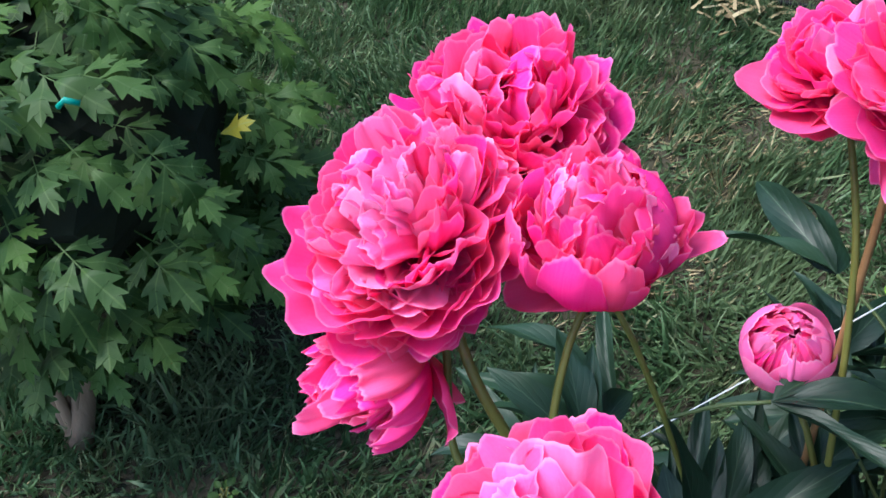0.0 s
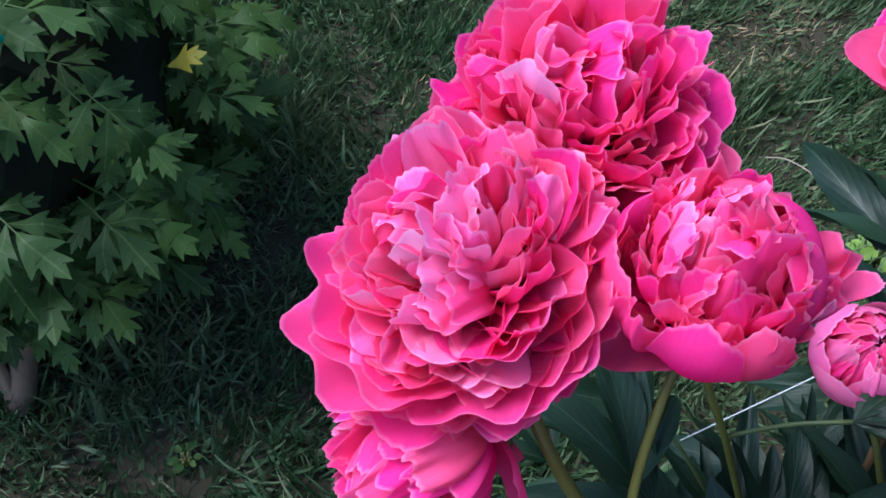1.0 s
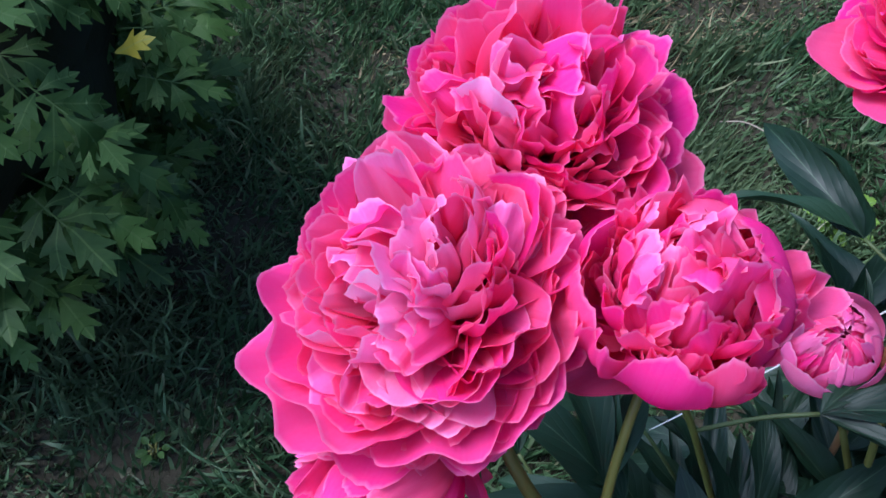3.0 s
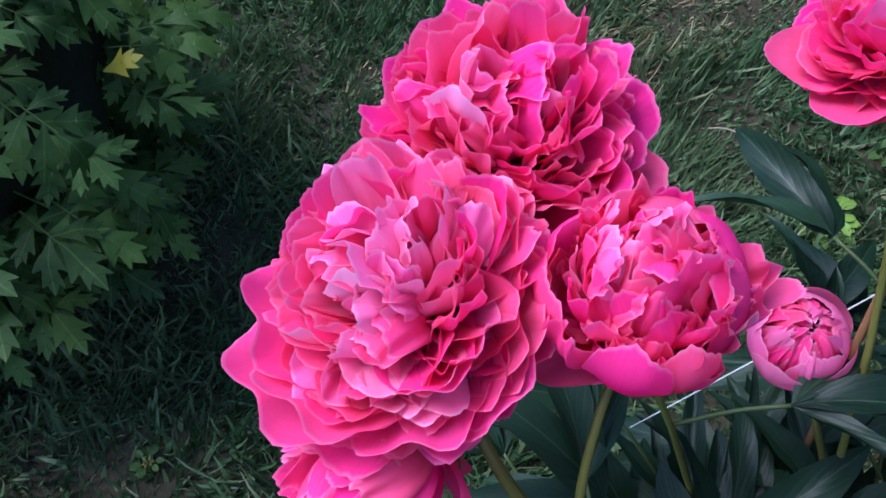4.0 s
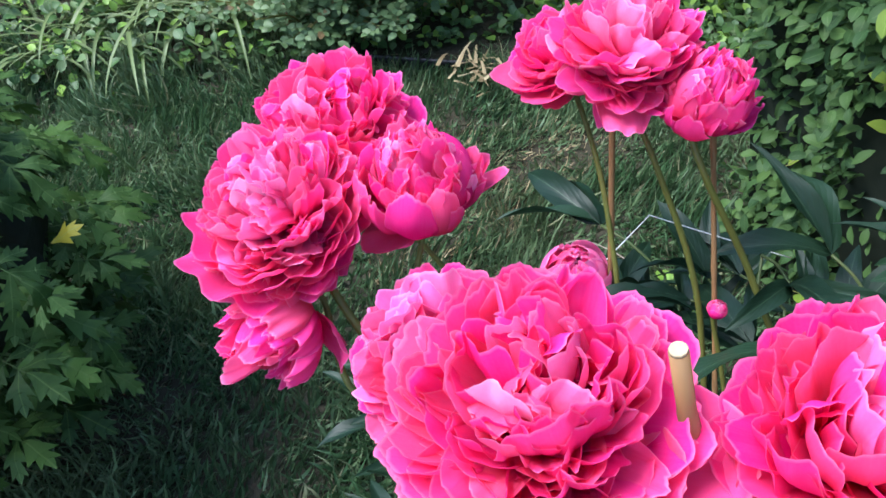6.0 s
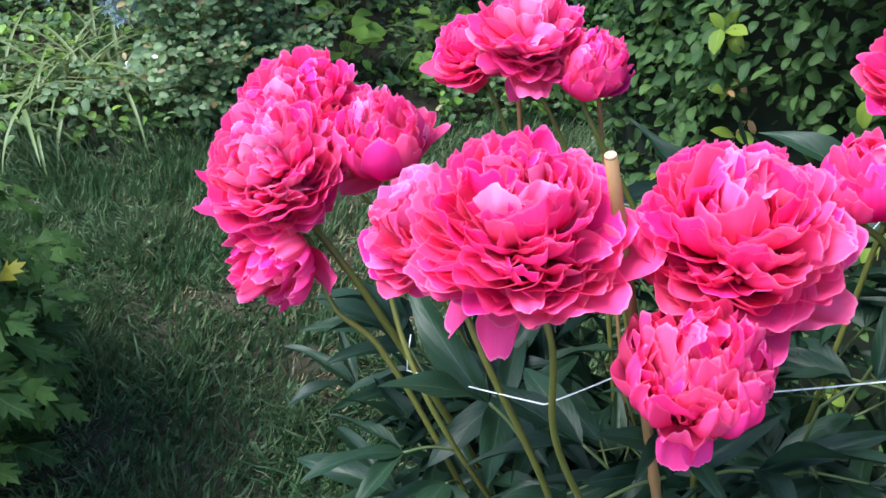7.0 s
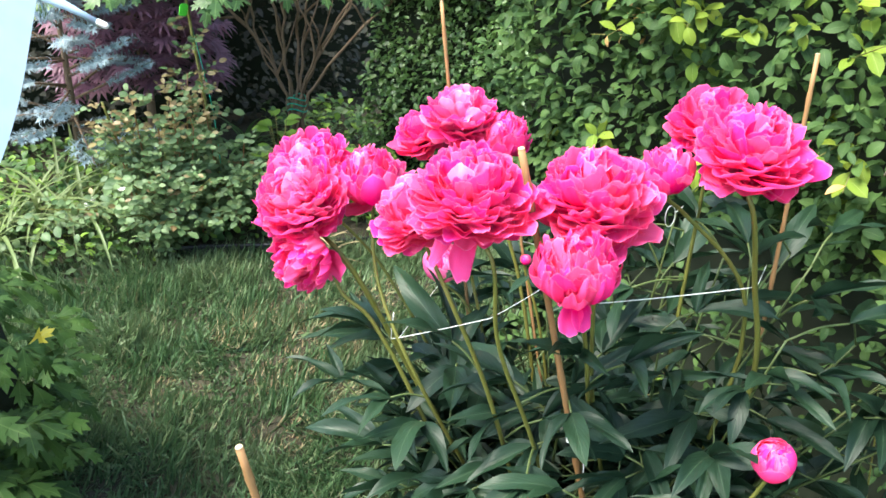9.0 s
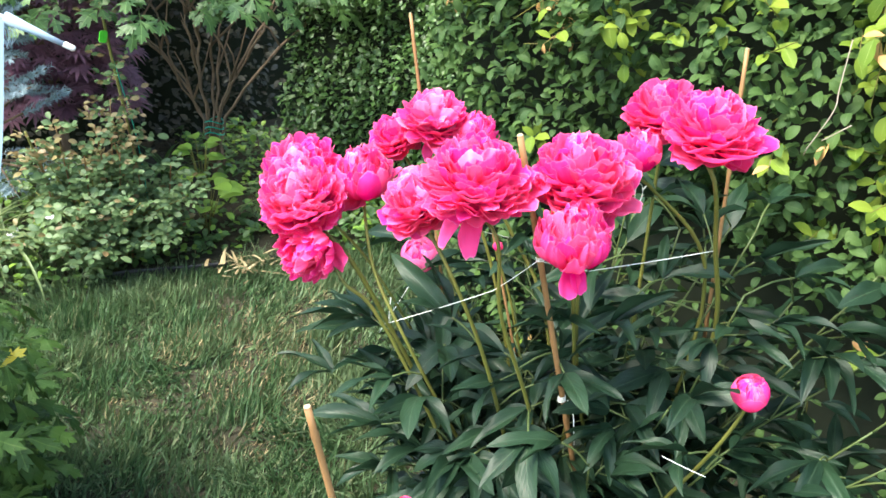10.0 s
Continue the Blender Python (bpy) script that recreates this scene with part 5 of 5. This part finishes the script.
    for at in ((0.10, 2.38, 0.27), (0.46, 2.40, 0.24)):
        bm = bmesh.new()
        for k in range(9):
            az = k * 2.4
            d = Vector((math.cos(az), math.sin(az), 0.7)).normalized()
            s = d.cross(Vector((0, 0, 1))).normalized()
            o = Vector(at)
            q = [bm.verts.new(o + d * f * 0.022 + s * w * 0.010) for f, w in ((0, -.3), (0, .3), (0.7, 1), (1, 0.2), (0.9, -0.8))]
            bm.faces.new(q)
        part("faded_flower", bm, WHITE_PETAL, thing, "withered cream rose")
    return thing


rose_bush()


def leaf_tuft(name, foot, label, category, mat, seed, count, length, width, spread, lean=0.6):
    """Long strap leaves that arch out of one crown."""
    rnd = scatter(seed)
    foot = Vector(foot)
    thing = empty(name, foot, label, category)
    kinds = [leaf_mesh("leaf", mat, seed + k, 1.0, width, 10, 3, 0.5, 1.0 + 0.6 * k, 0.0, 0.35, 2.0) for k in range(4)]
    for k in range(count):
        az = rnd.uniform(0, 6.283)
        d = Vector((math.cos(az) * lean, math.sin(az) * lean, 1.0)).normalized()
        piece("leaf", rnd.choice(kinds), pose_along(foot + Vector((rnd.uniform(-1, 1) * spread, rnd.uniform(-1, 1) * spread, -0.005)), d, (-d.x, -d.y, 0.9), length * rnd.uniform(0.6, 1.1)), thing)
    return thing


def ground_cover():
    """Small leaves of low plants that cover the soil of the bed."""
    rnd = scatter(145)
    kinds = [oval("leaf", m, 146 + k, 0.7, 0.4, 5, 3) for k, m in enumerate((TREE_LEAF, WEED_LEAF, ROSE_LEAF))]
    poses = []
    while len(poses) < 4400:
        x, y = rnd.uniform(-1.0, 1.4), rnd.uniform(2.35, 3.5)
        if 0.6 < x < 0.95 and y > 2.6:
            continue
        h = rnd.random() * (0.10 + 0.08 * noise.noise((x * 4, y * 4, 2.0)))
        poses.append(pose_along((x, y, lie(x, y) + max(0.005, h)), (rnd.uniform(-1, 1), rnd.uniform(-1, 1), rnd.uniform(0, 0.6)), (rnd.uniform(-.5, .5), rnd.uniform(-.8, .2), 1), rnd.uniform(0.022, 0.045)))
    while len(poses) < 5700:
        x, y = rnd.uniform(0.9, 1.75), rnd.uniform(1.7, 2.5)
        if y < 2.40 - 0.36 * x or x > 1.9 - 0.5 * (y - 1.6):
            continue
        poses.append(pose_along((x, y, lie(x, y) + rnd.uniform(0.005, 0.13)), (rnd.uniform(-1, 1), rnd.uniform(-1, 1), rnd.uniform(0, 0.6)), (rnd.uniform(-.5, .5), rnd.uniform(-.8, .2), 1), rnd.uniform(0.022, 0.045)))
    tagged(joined("ground_cover", kinds, poses, None, [rnd.choice((0, 0, 1, 2)) for _ in poses]), "low leafy ground cover in the planting bed", "ground cover", kind="stuff")


ground_cover()
leaf_tuft("daylily", (-0.10, 2.72, 0.07), "clump of arching yellowish-green strap leaves", "daylily", LILY_LEAF, 151, 80, 0.52, 0.026, 0.12, 0.8)
leaf_tuft("daylily", (-0.42, 2.62, 0.06), "clump of long pale green strap leaves", "daylily", LILY_LEAF, 152, 80, 0.50, 0.026, 0.16, 0.9)
leaf_tuft("iris", (1.02, 2.52, 0.06), "tuft of narrow green leaves by the hedge", "iris", LILY_LEAF, 153, 34, 0.28, 0.05, 0.06, 0.7)
leaf_tuft("iris", (0.75, 3.05, 0.1), "tuft of dark upright leaves in the shade", "iris", TREE_LEAF, 154, 26, 0.30, 0.06, 0.06, 0.4)


def broad_weed(foot, label, seed, count, size, height, mat=WEED_LEAF, width=0.85):
    rnd = scatter(seed)
    foot = Vector(foot)
    thing = empty("weed", foot, label, "weed")
    kinds = [oval("leaf", mat, seed + k, width, 0.5, 6, 5) for k in range(2)]
    for k in range(count):
        az = k * 2.4 + rnd.uniform(-.3, .3)
        h = height * rnd.uniform(0.3, 1)
        p = foot + Vector((math.cos(az) * size * 0.5, math.sin(az) * size * 0.5, h))
        bm = bmesh.new()
        tube(bm, [foot, foot.lerp(p, 0.6) + Vector((0, 0, 0.01)), p], 0.0018, 5)
        leaf = part("leaf_stalk", bm, STEM, thing)
        piece("leaf", rnd.choice(kinds), pose_along(p, (math.cos(az), math.sin(az), 0.1), (0, -0.3, 1), size * rnd.uniform(0.7, 1.1)), leaf)
    return thing


broad_weed((0.70, 2.52, 0.03), "bright green broad-leaved seedling before the tree", 161, 9, 0.11, 0.22)
broad_weed((0.80, 2.78, 0.08), "leafy yellow-green plant at the foot of the tree", 162, 14, 0.07, 0.26)
broad_weed((1.12, 2.62, 0.06), "round-leaved plant in the shade of the hedge", 163, 16, 0.085, 0.12)
broad_weed((1.00, 2.35, 0.03), "low light-green weed at the edge of the bed", 164, 16, 0.07, 0.10)
broad_weed((0.60, 0.95, 0.0), "small leafy weed in the lawn", 165, 10, 0.03, 0.04, mat=TREE_LEAF, width=0.5)
broad_weed((0.755, 1.10, 0.0), "light green leafy weed in the lawn", 166, 22, 0.042, 0.06, mat=WEED_LEAF, width=0.5)
for k, at in enumerate([(-0.42, 0.66), (-0.34, 0.74), (-0.52, 0.62), (-0.30, 0.62), (0.85, 0.85), (0.92, 0.62)]):
    broad_weed((*at, 0.0), "low clover-like weed in the grass", 170 + k, 8, 0.018, 0.03, mat=LEAF_LOBED, width=0.7)


# ---- small things ----
def edging():
    """Black plastic edging between lawn and bed."""
    bm = bmesh.new()
    pts = curve_pts([(0.12, 2.42, -0.012), (0.3, 2.36, -0.004), (0.47, 2.27, 0.0), (0.62, 2.20, 0.0), (0.95, 2.12, -0.01)], 8)
    rows = []
    for p in pts:
        rows.append([bm.verts.new(p + Vector(o)) for o in ((0, 0.006, -0.02), (0, -0.004, 0.03), (0, -0.006, 0.038), (0, 0.0, 0.042), (0, 0.008, 0.036), (0, 0.014, -0.02))])
    for one, two in zip(rows, rows[1:]):
        for j in range(5):
            bm.faces.new((one[j], one[j + 1], two[j + 1], two[j])).smooth = True
    ob = new("bed_edging", bm_mesh("bed_edging", bm, PLASTIC))
    return tagged(ob, "black plastic edging strip along the planting bed", "edging")


edging()


def straw_heap(at, seed, count, label):
    rnd = scatter(seed)
    poses = []
    for k in range(count):
        az = rnd.gauss(0.5, 0.7)
        p = Vector((at[0] + rnd.gauss(0, 0.06), at[1] + rnd.gauss(0, 0.03), 0.03 + rnd.random() * 0.05))
        poses.append(pose_along(p, (math.cos(az), math.sin(az), rnd.uniform(-0.2, 0.25)), (0, 0, 1), rnd.uniform(0.07, 0.20), rnd.uniform(1.5, 4.0)))
    ob = joined("straw_heap", STRAWS, poses)
    return tagged(ob, label, "straw", kind="stuff")


straw_heap((0.62, 2.11), 181, 45, "heap of dry straw at the edge of the bed")
straw_heap((0.04, 2.62), 182, 60, "dry yellow stalks among the strap leaves")


def sun_umbrella():
    """A corner of a faded light-blue garden umbrella: a rib with a white end cap, and canvas hanging from it."""
    tip = Vector((-0.100, 1.046, 1.053))
    thing = empty("garden_umbrella", (-1.30, 0.95, 0.0), "faded light-blue canvas garden umbrella, one corner hanging down", "umbrella")
    hub = Vector((-1.30, 0.95, 1.85))
    d = (Vector((-0.206, 1.10, 1.118)) - tip).normalized()
    bm = bmesh.new()
    tube(bm, [tip, tip + d * 0.004, tip + d * 0.02, tip + d * 0.022], [0.004, 0.0058, 0.0058, 0.005], 10)
    part("end_cap", bm, WHITE_PLASTIC, thing, "white plastic rib end")
    bm = bmesh.new()
    elbow = tip + d * 0.13
    tube(bm, curve_pts([tip + d * 0.02, elbow, elbow.lerp(hub, 0.5), hub], 5), 0.004, 8)
    part("rib", bm, WHITE_PLASTIC, thing)
    # canvas sleeve along the rib
    bm = bmesh.new()
    tube(bm, [tip + d * 0.022, tip + d * 0.06, elbow], [0.0048, 0.0065, 0.012], 10)
    part("sleeve", bm, CANVAS, thing)
    # panel between this rib and the next, in soft folds
    top = [elbow, elbow.lerp(hub, 0.35), elbow.lerp(hub, 0.7), hub]
    line = curve_pts(top, 6)
    hem = Vector((-0.36, 0.66, 0.935))
    verts, uvs = [], []
    rows = 12
    for i in range(rows):
        f = i / (rows - 1)
        for j, p in enumerate(line):
            g = j / (len(line) - 1)
            fold = 0.018 * math.sin(g * 16 + f * 1.5) * f
            verts.append(tuple(p.lerp(hem.lerp(hub, g), f) + Vector((fold, fold * 0.6, -0.03 * math.sin(f * 3.1) * (1 - g)))))
            uvs.append((g, f))
    me = mesh_of("panel", verts, grid_faces(rows, len(line)), uvs, [CANVAS])
    part("panel", me, None, thing)
    bm = bmesh.new()
    for k in range(14):
        a = elbow + Vector((0.004 * math.cos(k), 0.004 * math.sin(k), -0.01))
        tube(bm, curve_pts([a, a + Vector((0.012 * math.cos(k * 2), 0.01 * math.sin(k * 3), -0.02)), a + Vector((0.004 * math.sin(k), 0.008 * math.cos(k * 2), -0.045))], 4), 0.0006, 4)
    part("fringe", bm, CANVAS, thing, "frayed threads")
    bm = bmesh.new()
    tube(bm, [(-1.30, 0.95, -0.02), hub + Vector((0, 0, 0.05))], 0.019, 12)
    part("pole", bm, WHITE_PLASTIC, thing)


sun_umbrella()


def marigold(at):
    thing = empty("marigold", (at[0], at[1], 0.0), "small orange flower on a thin stalk under the hedge", "flower")
    bm = bmesh.new()
    tube(bm, curve_pts([(at[0], at[1], 0), (at[0] + 0.02, at[1], at[2] * 0.5), at], 5), 0.0015, 5)
    part("stem", bm, STEM, thing)
    for k in range(8):
        bm = bmesh.new()
        a = k * 0.785
        d, s = Vector((math.cos(a), math.sin(a), 0.5)), Vector((-math.sin(a), math.cos(a), 0))
        o = Vector(at)
        bm.faces.new([bm.verts.new(p) for p in (o - s * 0.001, o + s * 0.001, o + d * 0.009 + s * 0.004, o + d * 0.012, o + d * 0.009 - s * 0.004)])
        part("petal", bm, ORANGE, thing)


def white_lump(at):
    """A crumpled piece of white plastic between the leaves."""
    bm = bmesh.new()
    bmesh.ops.create_icosphere(bm, subdivisions=3, radius=0.022)
    for v in bm.verts:
        v.co *= 1 + 0.55 * noise.noise(v.co * 70)
        v.co.z *= 1.25
        v.co += Vector(at)
    for f in bm.faces:
        f.smooth = True
    ob = new("plastic_wrap", bm_mesh("plastic_wrap", bm, WHITE_PLASTIC))
    return tagged(ob, "crumpled white plastic lying on the leaves of the bed", "plastic")


white_lump((0.03, 2.66, 0.145))
stalk = bmesh.new()
tube(stalk, curve_pts([(0.60, 1.33, 0.03), (0.64, 1.30, 0.055), (0.71, 1.235, 0.04), (0.735, 1.20, 0.01)], 5), 0.0014, 5)
tagged(new("dry_stalk", bm_mesh("dry_stalk", stalk, TWIG)), "single pale dry stalk lying on the lawn", "stalk")
marigold((0.824, 0.030, 0.505))
